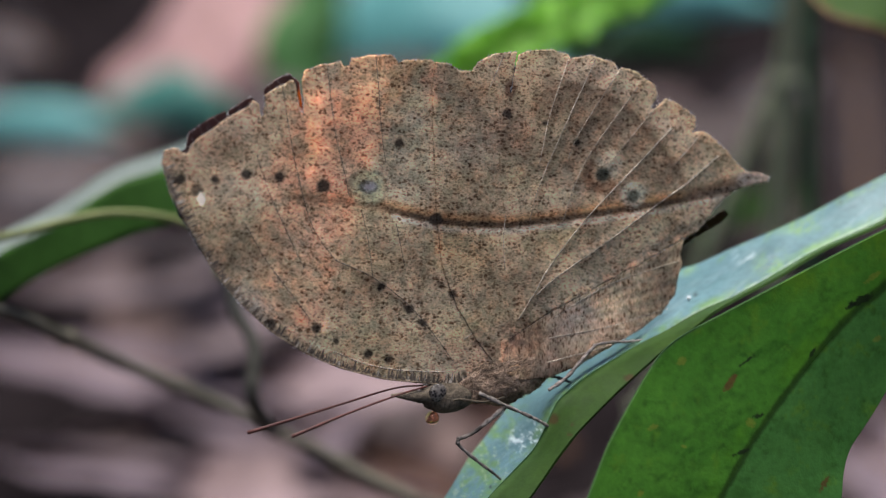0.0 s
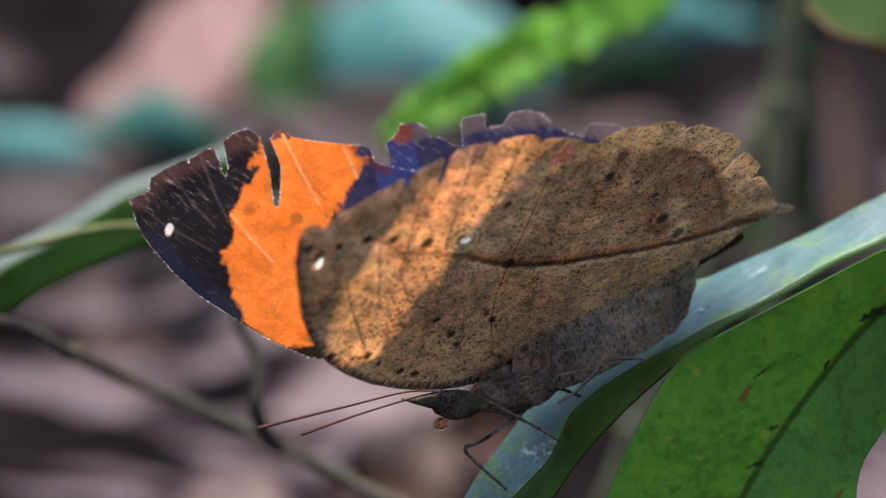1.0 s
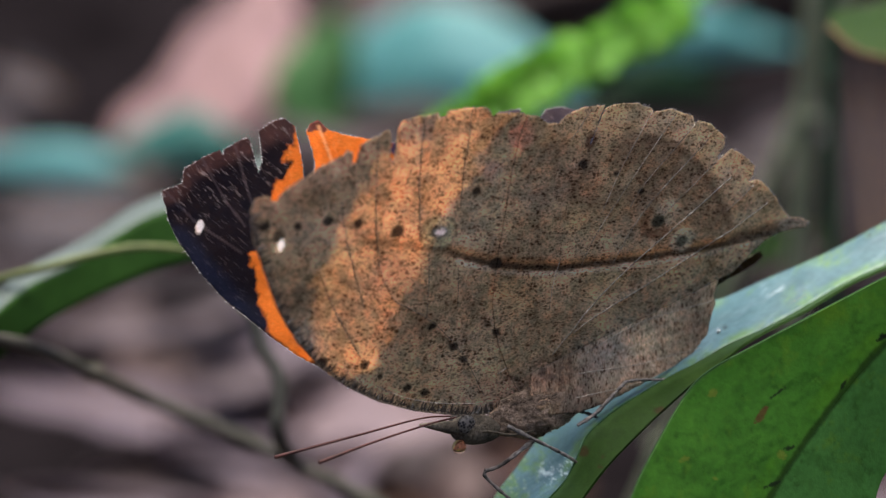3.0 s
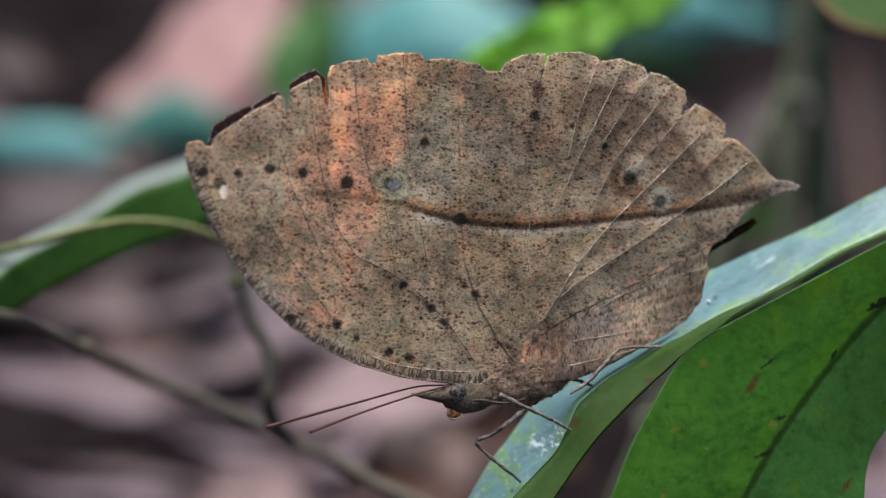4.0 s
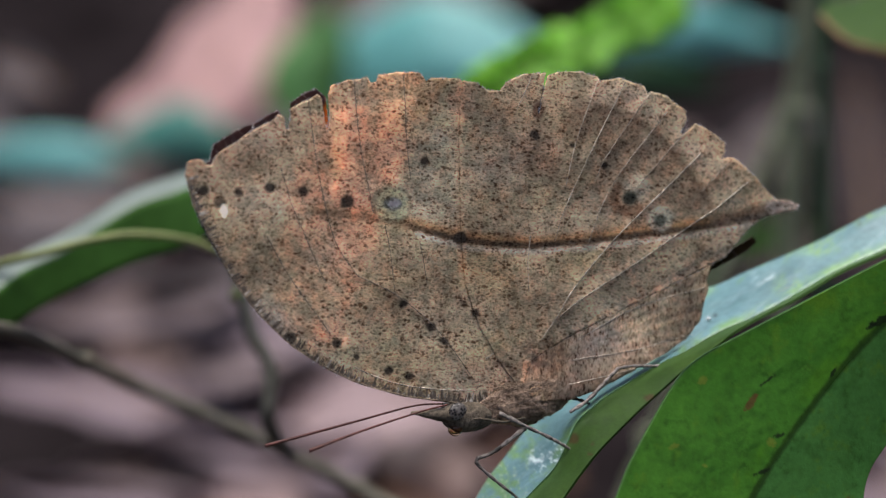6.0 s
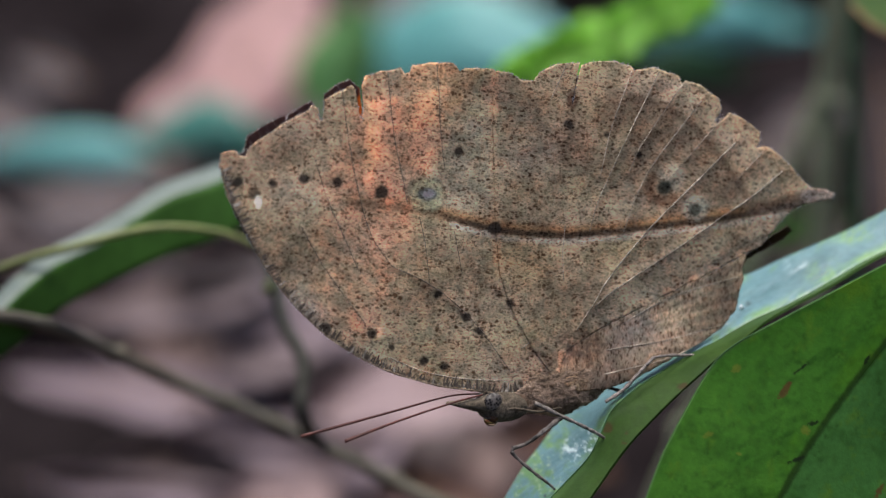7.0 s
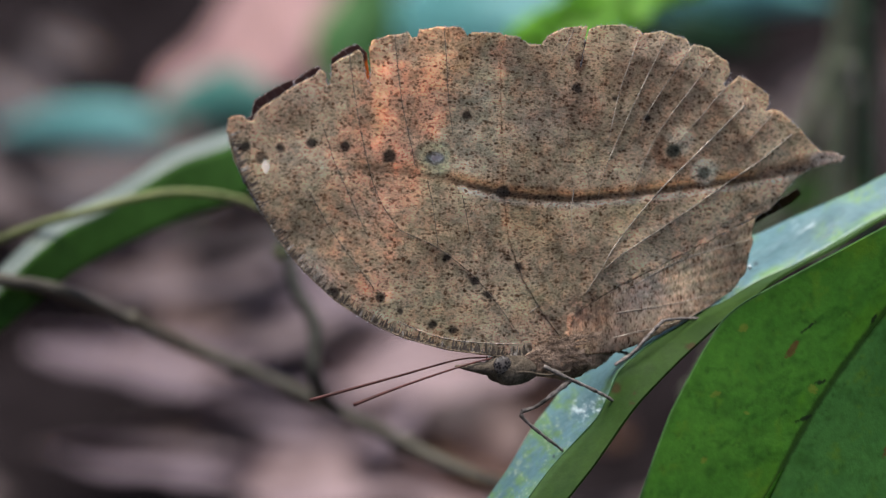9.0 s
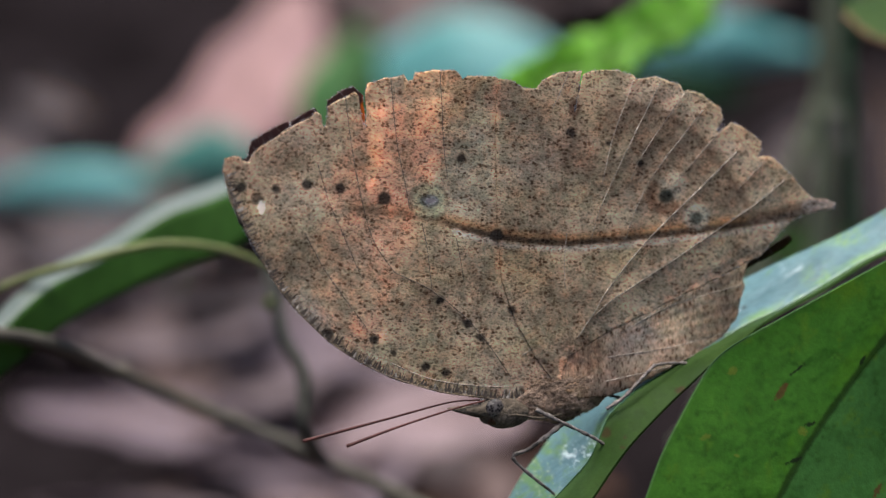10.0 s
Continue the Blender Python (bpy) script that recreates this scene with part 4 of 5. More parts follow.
BROAD_EDGE = [(975, 1090), (1005, 985), (1040, 882), (1056, 838), (1075, 790), (1098, 745), (1120, 705), (1145, 662), (1172, 624), (1204, 597), (1250, 571), (1320, 534), (1370, 508), (1440, 471), (1500, 440), (1568, 406), (1720, 335), (1860, 285)]
BROAD_RIB = [(1175, 1095), (1222, 985), (1276, 882), (1297, 842), (1318, 805), (1338, 772), (1369, 727), (1391, 697), (1415, 664), (1441, 632), (1462, 606), (1499, 565), (1521, 543), (1545, 524), (1564, 508), (1592, 484), (1725, 390), (1862, 289)]
BROAD_BACK = [(1420, 1095), (1470, 985), (1488, 882), (1491, 850), (1496, 822), (1504, 798), (1514, 780), (1526, 763), (1540, 742), (1556, 716), (1574, 686), (1605, 645), (1635, 605), (1665, 560), (1690, 525), (1720, 482), (1790, 390), (1864, 293)]


def broad_tone(a, b):
    """Two greens, faint side veins, a dark rib with painted furrow shade, yellow and brown scars."""
    rib = to_line(a, b, BROAD_RIB)
    left = np.interp(b, [q[1] for q in BROAD_RIB][::-1], [q[0] for q in BROAD_RIB][::-1]) > a
    col = np.tile(np.array((0.044, 0.136, 0.0115)), (a.size, 1))
    col = lay(col, 0.5 + cloud(a, b, 90, 200), (0.058, 0.165, 0.015), 0.8)
    # the right half's different lighting, put in as a greyer green
    col = lay(col, ~left * 1.0, (0.050, 0.140, 0.030), 0.85)
    col = lay(col, cloud(a * 0.8 - b * 0.6, a * 0.6 + b * 0.8, 46, 204) * 1.2 - 0.15, (0.018, 0.062, 0.004), 0.55)
    col = lay(col, cloud(a, b, 34, 208) - 0.35, (0.085, 0.165, 0.010), 0.8)
    for i in range(10):          # side veins leave the rib forwards
        x0, y0 = 1292 + 31 * i + 9 * math.sin(i * 2.3), 860 - 40 * i + 6 * math.sin(i * 1.7)
        line = [(x0, y0), (x0 - 50, y0 + 4), (x0 - 120, y0 + 32), (x0 - 210, y0 + 90)]
        col = lay(col, soft(to_line(a, b, line) + 3.5 * cloud(a, b, 24, 212 + i), 1.0, 6.0) * left * (0.2 + 1.1 * cloud(a, b, 38, 316 + i)), (0.014, 0.060, 0.003), 0.6)
    col = lay(col, (cloud(a, b, 22, 340, 4) - 0.35) * 1.6, (0.014, 0.050, 0.003), 0.45)
    wide = np.interp(b, [480, 560, 700, 880], [10, 8, 7, 7])
    # dark rib, widened by a soft painted furrow shade
    col = lay(col, soft((rib + 1.5 * cloud(a, b, 16, 218)) / wide, 0.35, 1.0), (0.012, 0.030, 0.0020), 0.85)
    col = lay(col, soft(np.abs(rib - 20), 5, 16) * left * (0.4 + cloud(a, b, 50, 220)), (0.066, 0.175, 0.007), 0.5)
    col = lay(col, soft(to_line(a, b, BROAD_EDGE), 1.5, 4), (0.060, 0.105, 0.040), 0.4)
    # yellow-green sheen near the upper edge, painted in
    col = lay(col, soft(to_line(a, b, [(1400, 500), (1480, 458), (1568, 425)]), 8, 40) * (0.4 + cloud(a, b, 40, 224)), (0.082, 0.170, 0.008), 0.7)
    brown, dark, pale = (0.085, 0.044, 0.012), (0.007, 0.011, 0.003), (0.17, 0.17, 0.02)
    for x, y, long, wide, turn, tone in ((1292, 678, 15, 6, 55, brown), (1300, 668, 7, 4, 60, brown), (1344, 736, 11, 4.5, 15, dark), (1311, 801, 15, 4.5, 25, dark), (1527, 530, 25, 7, 25, dark), (1508, 540, 14, 4, 30, dark),
                                         (1157, 756, 9, 5, 20, pale), (1459, 856, 16, 5, 60, brown), (1551, 600, 8, 5, 20, pale), (1438, 624, 10, 3, 60, dark), (1320, 640, 16, 3, 35, dark), (1206, 640, 9, 7, 30, pale),
                                         (1328, 748, 8, 10, 20, pale), (1134, 872, 7, 5, 50, pale), (1545, 490, 18, 5, 40, pale), (1210, 790, 5, 3, 0, pale), (1130, 668, 6, 2.5, 60, dark)):
        c, n = math.cos(radians(turn)), math.sin(radians(turn))
        u, v = (a - x) * c - (b - y) * n, (a - x) * n + (b - y) * c
        col = lay(col, soft(np.hypot(u / long, v / wide) + 0.55 * cloud(a, b, 7, 230 + int(x) % 17), 0.62, 0.6), tone, 0.9 if tone is not pale else 0.5)
    return col


def broad_leaf():
    base = tagged(new("broad_leaf"), "broad glossy green leaf with dark midrib and brown scars", "leaf")
    o = place(1300, 700, -0.004)
    base.location = o

    def at(q, e=0.0):
        a, b = q
        return place(a, b, -0.004 + 0.25 * (a - 1295) * REACH / UNIT - 0.15 * (b - 677) * REACH / UNIT + e) - o

    edge, rib, back = [at(q) for q in BROAD_EDGE], [at(q, 0.0016) for q in BROAD_RIB], [at(q, 0.005) for q in BROAD_BACK]
    part("blade", tinted(sheet("blade", [edge, rib, back], [GREEN], 330, 201, 0.0003, 0.0005, 2, freq=60.0), o, broad_tone), base)
    part("midrib", tube("midrib", [p + STAND.to_3x3() @ Vector((0, 0, -0.0003)) for p in rib], (0.0005, 0.0005), RIB, 90, 10), base, "dark green midrib")
    part("rim", tube("rim", edge, (0.00008, 0.00012), RIM, 120, 5), base)
    part("petiole", tube("petiole", [rib[-1], rib[-1] + Vector((0.015, 0.004, 0.0)), rib[-1] + Vector((0.03, 0.02, -0.06)), Vector((0.15, 0.50, 0.0)) - o], (0.0008, 0.002), STALK, 30), base)


broad_leaf()

# ---- the butterfly ----
TILTED = Vector((0.5445, -0.0924, 1.0)).normalized()       # the closed wings' plane, in the camera's first space
_ax = math.cos(0.481), math.sin(0.481)
AXIS = Vector((*_ax, -(_ax[0] * TILTED.x + _ax[1] * TILTED.y) / TILTED.z)).normalized()
UPWARD = TILTED.cross(AXIS)


def on_wing(a, b):
    r = np.stack([(np.asarray(a, float) - 784) / UNIT, (441 - np.asarray(b, float)) / UNIT, -np.ones(np.shape(a))], -1)
    n = np.array(TILTED)
    return r * ((-REACH * n[2]) / (r @ n))[..., None]


HINGE = Vector(on_wing(900, 640)) + UPWARD * 0.0033
ROOT = sight(800, 700)
WING = Matrix((AXIS, UPWARD, TILTED)).transposed().to_4x4()
WING.translation = HINGE
WING_BASE = Matrix.Translation(-ROOT) @ WING               # the wings' space in the butterfly's


def flat(a, b):
    """Wing-plane coordinates of plan points."""
    p = on_wing(a, b) - np.array(HINGE)
    return p @ np.array(AXIS), p @ np.array(UPWARD)


def inside(a, b, poly):
    hit = np.zeros(a.shape, bool)
    for (x0, y0), (x1, y1) in zip(poly, poly[1:] + poly[:1]):
        if y0 != y1:
            hit ^= ((y0 > b) != (y1 > b)) & (a < (x1 - x0) * (b - y0) / (y1 - y0) + x0)
    return hit


def wobble(a, b, size, seed):
    """Smooth uneven field between -1 and 1 over the wing."""
    rs = np.random.RandomState(seed)
    out = np.zeros(a.shape)
    for k in range(7):
        u, v, f = rs.uniform(-1, 1), rs.uniform(-1, 1), rs.uniform(0, 6.28)
        s = size * rs.uniform(0.4, 1.3)
        out += np.sin((a * u + b * v) / s * 6.28 + f)
    return out / 4


MIDLINE = [(520, 348), (600, 355), (660, 362), (710, 376), (770, 390), (830, 395), (900, 397), (1000, 385), (1100, 369), (1200, 354), (1290, 334), (1345, 318)]
ABDOMEN = [(900, 672), (960, 655), (1030, 628), (1090, 600)]
SPOTS = [(572, 330, 11), (494, 314, 9), (435, 309, 9), (380, 318, 7), (318, 318, 8), (306, 320, 6), (706, 254, 7), (650, 626, 7), (686, 635, 7), (672, 507, 7),
         (722, 547, 8), (745, 571, 7), (476, 573, 9), (557, 580, 8), (593, 603, 5), (550, 622, 6), (800, 520, 7), (893, 201, 8), (960, 218, 5), (1015, 252, 6), (768, 388, 11)]
BAND = [(545, 90), (538, 165), (518, 208), (490, 263), (462, 350), (438, 430), (440, 490), (458, 548), (500, 600), (569, 590), (589, 521), (606, 477), (593, 454), (630, 405),
        (636, 330), (676, 278), (690, 230), (702, 175), (732, 121), (745, 90)]


def underside(a, b):
    """Pigment of the leaf-like undersides."""
    col = np.tile(np.array((0.275, 0.205, 0.140)), (a.size, 1))
    col = lay(col, 0.5 + wobble(a, b, 230, 3), (0.235, 0.190, 0.120), 0.7)
    col = lay(col, 0.4 + wobble(a, b, 120, 5), (0.300, 0.225, 0.165), 0.6)
    col = lay(col, wobble(a, b, 90, 8) - 0.2, (0.17, 0.125, 0.09), 0.5)
    # rosy stretches; the first two paint orange light shining through the wing
    col = lay(col, soft(to_line(a, b, [(548, 95), (556, 180), (566, 250)]), 7, 22), (0.62, 0.44, 0.27), 0.6)
    col = lay(col, soft(to_line(a, b, [(585, 110), (640, 110), (615, 190)]), 14, 38), (0.46, 0.33, 0.21), 0.34)
    col = lay(col, soft(to_line(a, b, [(850, 640), (925, 605)]), 8, 38), (0.35, 0.205, 0.15), 0.35)
    col = lay(col, soft(to_line(a, b, [(764, 112), (763, 250), (768, 390), (778, 470)]), 3, 7), (0.42, 0.27, 0.17), 0.75)
    # greyer and tan tones painted to offset orange light showing through
    col = lay(col, soft(to_line(a, b, [(470, 400), (488, 480), (530, 570)]) + 14 * cloud(a, b, 40, 92), 35, 50), (0.235, 0.215, 0.155), 0.45)
    col = lay(col, soft(to_line(a, b, [(610, 110), (650, 180), (630, 270)]) + 14 * cloud(a, b, 40, 94), 25, 50), (0.37, 0.32, 0.215), 0.45)
    # pale bloom
    col = lay(col, soft(to_line(a, b, [(720, 230), (730, 300)]), 20, 60), (0.30, 0.27, 0.21), 0.6)
    col = lay(col, soft(to_line(a, b, [(430, 520), (470, 560)]), 5, 30), (0.31, 0.28, 0.24), 0.5)
    col = lay(col, soft(to_line(a, b, [(1000, 560), (1100, 510), (1180, 470)]), 10, 55), (0.28, 0.235, 0.20), 0.45)
    # next two: shade beside the body and along the fold's lower edge, as pigment
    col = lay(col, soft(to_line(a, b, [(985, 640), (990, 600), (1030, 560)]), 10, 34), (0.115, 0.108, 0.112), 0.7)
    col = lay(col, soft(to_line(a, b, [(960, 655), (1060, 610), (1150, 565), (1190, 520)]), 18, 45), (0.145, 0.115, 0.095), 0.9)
    col = lay(col, soft(np.hypot(a - 1353, b - 313), 6, 6), (0.45, 0.40, 0.40), 0.9)
    # darker field of the hindwing inside its margin
    edge = [(1000, 150), (1060, 165), (1120, 205), (1170, 270), (1205, 320)]
    col = lay(col, soft(to_line(a, b, [(985, 170), (1050, 190), (1110, 235), (1160, 300)]), 18, 48), (0.13, 0.090, 0.064), 0.75)
    col = lay(col, soft(to_line(a, b, [(890, 210), (980, 240), (1080, 300)]) + 16 * cloud(a, b, 70, 37), 40, 80), (0.165, 0.118, 0.082), 0.5)
    outer = [(1010, 118), (1075, 135), (1135, 168), (1190, 228), (1240, 292)]
    col = lay(col, soft(to_line(a, b, outer), 12, 22), (0.31, 0.24, 0.19), 0.35)
    col = lay(col, soft(to_line(a, b, edge) + 3 * wobble(a, b, 40, 33), 2, 9), (0.09, 0.061, 0.043), 0.75)
    col = lay(col, soft(a, 400, 70), (0.24, 0.165, 0.115), 0.4)
    # paler stretch painted for light glowing through one wing layer
    col = lay(col, soft(to_line(a, b, [(600, 100), (606, 230), (590, 300)]), 25, 55), (0.42, 0.315, 0.23), 0.5)
    col = lay(col, soft(to_line(a, b, [(800, 130), (830, 250), (850, 330)]), 15, 60), (0.17, 0.13, 0.10), 0.5)
    col = lay(col, soft(np.hypot(a - 905, b - 235), 5, 60), (0.25, 0.15, 0.10), 0.5)
    col = lay(col, soft(np.hypot(a - 830, b - 450), 5, 80), (0.27, 0.20, 0.11), 0.4)
    # the false midrib of the leaf
    d = to_line(a, b, MIDLINE)
    below = np.interp(a, [p[0] for p in MIDLINE], [p[1] for p in MIDLINE]) - b
    fade = np.clip((a - 600) / 110, 0.5, 1)
    col = lay(col, soft(d + np.where(below > 0, 0, 8), 7, 17) * fade, (0.22, 0.115, 0.055), 0.85)
    col = lay(col, soft(np.abs(below + 1), 2.5, 7) * (d < 25) * fade * np.clip(1.25 - (a - 1150) / 900, 0.6, 1), (0.035, 0.024, 0.017), 0.93)
    col = lay(col, soft(np.abs(below + 13 + 2 * wobble(a, b, 40, 2)), 2, 5) * (a > 690) * (a < 1310), (0.40, 0.34, 0.29), 0.6)
    col = lay(col, soft(to_line(a, b, [(1220, 345), (1300, 325), (1345, 318)]), 6, 12), (0.07, 0.05, 0.04), 0.75)
    col = lay(col, soft(to_line(a, b, [(1315, 318), (1350, 313)]), 8, 8), (0.20, 0.165, 0.155), 0.85)
    # eye-spots
    ring = np.hypot(a - 650, (b - 332) * 1.1) + 4 * cloud(a, b, 18, 64)
    col = lay(col, soft(ring, 27, 9), (0.235, 0.225, 0.150), 0.85)
    col = lay(col, soft(np.abs(ring - 33), 2, 4), (0.105, 0.095, 0.065), 0.6)
    col = lay(col, soft(np.abs(ring - 17), 2, 5), (0.20, 0.185, 0.12), 0.5)
    col = lay(col, soft(np.hypot((a - 652) / 1.4, b - 331), 10.5, 3), (0.045, 0.045, 0.045), 0.9)
    col = lay(col, soft(np.hypot((a - 654) / 1.5 + (b - 331) * 0.3, b - 331), 5.5, 3), (0.25, 0.26, 0.275))
    col = lay(col, soft(np.hypot(a - 347, b - 337), 8, 6), (0.03, 0.025, 0.02), 0.9)
    col = lay(col, soft(np.hypot((a - 354) * 2.0, b - 352), 9, 5), (0.50, 0.48, 0.46))
    col = lay(col, soft(np.abs(np.hypot(a - 1062, b - 308) - 26), 4, 9) * (a - b < 762), (0.12, 0.07, 0.045), 0.85)
    col = lay(col, soft(np.hypot(a - 1075, b - 290), 14, 16), (0.30, 0.26, 0.21), 0.6)
    col = lay(col, soft(np.hypot(a - 1062, b - 309), 9, 8), (0.02, 0.022, 0.018), 0.95)
    col = lay(col, soft(np.hypot(a - 1116, b - 344), 18, 9), (0.30, 0.27, 0.22), 0.7)
    col = lay(col, soft(np.hypot(a - 1116, b - 347), 8, 7), (0.03, 0.033, 0.027), 0.9)
    col = lay(col, soft(np.hypot(a - 900, (b - 158) * 0.6), 8, 4), (0.06, 0.035, 0.025), 0.9)
    for x, y, r in SPOTS:
        col = lay(col, soft(np.hypot(a - x, b - y) + 1.3 * wobble(a, b, 18, int(x)), r * 0.85, r * 0.5), (0.018, 0.014, 0.012), 0.95)
    swing, reach = fan(a, b)
    # valleys of the pleats darkened in the pigment, like crease shade
    col = lay(col, (0.5 - 0.5 * np.sin(swing * 80.0) + 0.7 * cloud(a, b, 30, 90)) * reach, (0.125, 0.103, 0.096), 0.36)
    col = lay(col, soft(np.abs(np.sin(swing * 40.0)), 0.02, 0.10) * reach, (0.40, 0.34, 0.30), 0.22)
    ticks = cloud(a * 2.6, b * 0.9, 12, 70, 2)
    col = lay(col, soft(-ticks, -0.45, 0.2) * soft(-a, -960, 70) * (b > 330), (0.09, 0.074, 0.066), 0.25)
    # cracks and worn places
    jag = 3.0 * wobble(a, b, 26, 71) + 1.5 * wobble(a, b, 11, 72)
    for line, amount in (([(655, 488), (676, 512), (700, 528), (716, 545)], 0.85), ([(700, 470), (712, 500), (735, 520), (752, 560), (748, 585)], 0.7), ([(772, 498), (800, 521), (822, 548)], 0.75),
                         ([(840, 440), (868, 470), (866, 500)], 0.4), ([(640, 545), (668, 560), (690, 590)], 0.4), ([(905, 180), (900, 205), (893, 240)], 0.5)):
        col = lay(col, soft(to_line(a, b, line) + jag, 1.6, 2.6) * (0.55 + cloud(a, b, 14, 75)), (0.03, 0.023, 0.019), amount)
    root = soft(to_line(a, b, [(810, 655), (870, 625), (960, 590)]), 16, 46)
    col = lay(col, root * (cloud(a, b, 22, 80) - 0.05) * 2.2, (0.07, 0.05, 0.04), 0.8)
    col = lay(col, root * (cloud(a, b, 18, 84) - 0.1) * 2.0, (0.34, 0.21, 0.165), 0.28)
    # leading edge, finely barred
    costa = to_line(a, b, [(285, 285), (300, 345), (332, 405), (372, 475), (420, 535), (480, 590), (540, 626), (600, 652), (680, 672), (800, 680)])
    bars = (np.sin((a - 0.4 * b) / 2.6) > -0.1) * soft(costa, 14, 6) * np.clip((a - 260) / 300, 0.3, 1)
    col = lay(col, bars, (0.07, 0.05, 0.04), 0.55)
    col = lay(col, soft(np.abs(costa - 22 + 3 * cloud(a, b, 16, 66)), 1, 5) * (a > 440) * (0.5 + cloud(a, b, 20, 68)), (0.38, 0.31, 0.24), 0.6)
    tone = np.clip(1 + 0.40 * cloud(a, b, 110, 40) + 0.24 * cloud(a, b, 16, 50), 0.4, 1.7)
    warm = 0.10 * cloud(a, b, 70, 60)
    return col * tone[:, None] * np.stack([2.45 + warm, 2.42 + 0 * warm, 2.37 - 1.3 * warm], 1)


def upperside(a, b, side):
    """Pigment of the upper sides: dark tip, orange band, blue base."""
    # side > 0: tones put in for the light they let through
    dark, orange, blue = (0.0195, 0.013, 0.0045) if side > 0 else (0.011, 0.0085, 0.017), (0.94, 0.39, 0.115) if side > 0 else (0.88, 0.232, 0.036), (0.035, 0.035, 0.14)
    col = np.tile(np.array((0.0165, 0.0121, 0.0052)), (a.size, 1))
    w = 9 * wobble(a, b, 70, 11) + 10 * cloud(a, b, 26, 12, 2) + 5 * cloud(a, b, 9, 13, 2)
    band = inside(a + w, b + 0.6 * w, BAND)
    e = 9.0 if side > 0 else 2.5
    blend = sum(inside(a + w + x * e, b + 0.6 * w + y * e, BAND) / 9 for x in (-1, 0, 1) for y in (-1, 0, 1))
    left = ~band & (a < np.interp(b, [90, 220, 350, 440, 560, 640], [560, 515, 470, 440, 480, 520]))
    col = lay(col, (a > 640) & (b < 330) & ~band, blue, 0.8)
    col = lay(col, (a > 715) & (a < 790) & ~band & (b < 300), (0.03, 0.06, 0.30), 0.8)
    col = lay(col, soft(b - np.interp(a, [760, 900, 1000, 1100, 1200], [168, 146, 140, 172, 250]) + 8 * cloud(a, b, 14, 15), 0, 14) * (a > 760) * ~band, (0.13, 0.105, 0.135), 0.85)
    col = lay(col, left, dark)
    col = lay(col, left * soft(to_line(a, b, [(310, 380), (380, 480), (440, 545)]), 12, 30), (0.014, 0.024, 0.065), 0.7)
    col = lay(col, left * soft(to_line(a, b, [(300, 285), (331, 240), (398, 203), (448, 182), (490, 152), (531, 150)]), 14, 26), (0.095, 0.050, 0.052), 0.65)
    col = lay(col, soft(np.hypot(a - 768, b - 150) + 9 * wobble(a, b, 30, 6), 18, 12) * (b < 200), (0.22, 0.05, 0.030), 0.85)
    col = lay(col, soft(np.hypot(a - 724, b - 215) + 9 * wobble(a, b, 30, 7), 12, 18), (0.10, 0.02, 0.03), 0.8)
    col = lay(col, blend, orange)
    tip = band & (a > 535) & (a < 600) & (b < 160 + 5 * wobble(a, b, 22, 4))
    col = lay(col, tip, (0.10, 0.045, 0.055), 0.9)
    col = lay(col, band * soft(to_line(a, b, [(690, 180), (712, 195), (715, 235)]) + 5 * wobble(a, b, 24, 9), 5, 9), (0.12, 0.03, 0.02), 0.8)
    for line in ([(570, 150), (590, 230), (612, 300)], [(668, 182), (680, 230), (690, 280)], [(450, 300), (480, 360), (520, 420)]):
        col = lay(col, band * soft(to_line(a, b, line), 1.0, 3.0), (0.95, 0.50, 0.25), 0.7)
    for line in ([(300, 290), (350, 350), (420, 400)], [(366, 225), (400, 300), (430, 350)], [(424, 195), (440, 280), (455, 340)]):
        col = lay(col, left * soft(to_line(a, b, line), 0.8, 2.4), (0.16, 0.13, 0.17), 0.3)
    col = lay(col, soft(np.abs(wobble(a, b, 60, 21)), 0.03, 0.05) * band, (0.95, 0.33, 0.08), 0.6)
    if side > 0:                 # dark veins, streaks from the root and a darker root, toned for light let through
        swing, reach = np.arctan2(640 - b, a - 900), np.hypot(a - 900, b - 640)
        streak = cloud(swing * 420 + 1500, reach * 0.06, 14, 260, 3)
        col = col * np.clip(1 + 0.55 * streak, 0.3, 1.8)[:, None]
        for line in HIND_VEINS + FORE_VEINS:
            col = lay(col, soft(to_line(a, b, line), 1.3, 2.6), (0.012, 0.008, 0.004), 0.7)
        col = lay(col, soft(to_line(a, b, [(840, 640), (960, 600), (1090, 540), (1200, 450)]) + 20 * cloud(a, b, 60, 270), 20, 110), (0.0068, 0.0045, 0.0016), 0.75)
    else:
        col = lay(col, soft(np.hypot(a - 900, b - 630), 60, 90), (0.13, 0.095, 0.062), 0.9)
    # near side kept brown, so that light let through stays warm
    if side > 0:
        col[:, 1] = np.minimum(col[:, 1], 0.74 * col[:, 0])
        col[:, 2] = np.minimum(col[:, 2], 0.34 * col[:, 0])
    col = lay(col, soft(np.hypot((a - 352 + 0.25 * (b - 354)) * 2.0, b - 354), 11, 4), (0.92, 0.92, 0.97))
    col = lay(col, soft(np.hypot((a - 654) / 1.4, b - 331), 7, 4), (0.92, 0.92, 0.97))
    return col


NEAR_FORE = [(895, 662), (850, 672), (800, 682), (740, 678), (680, 672), (600, 652), (540, 626), (480, 590), (420, 535), (372, 475), (332, 405), (300, 345), (284, 290), (287, 268)]
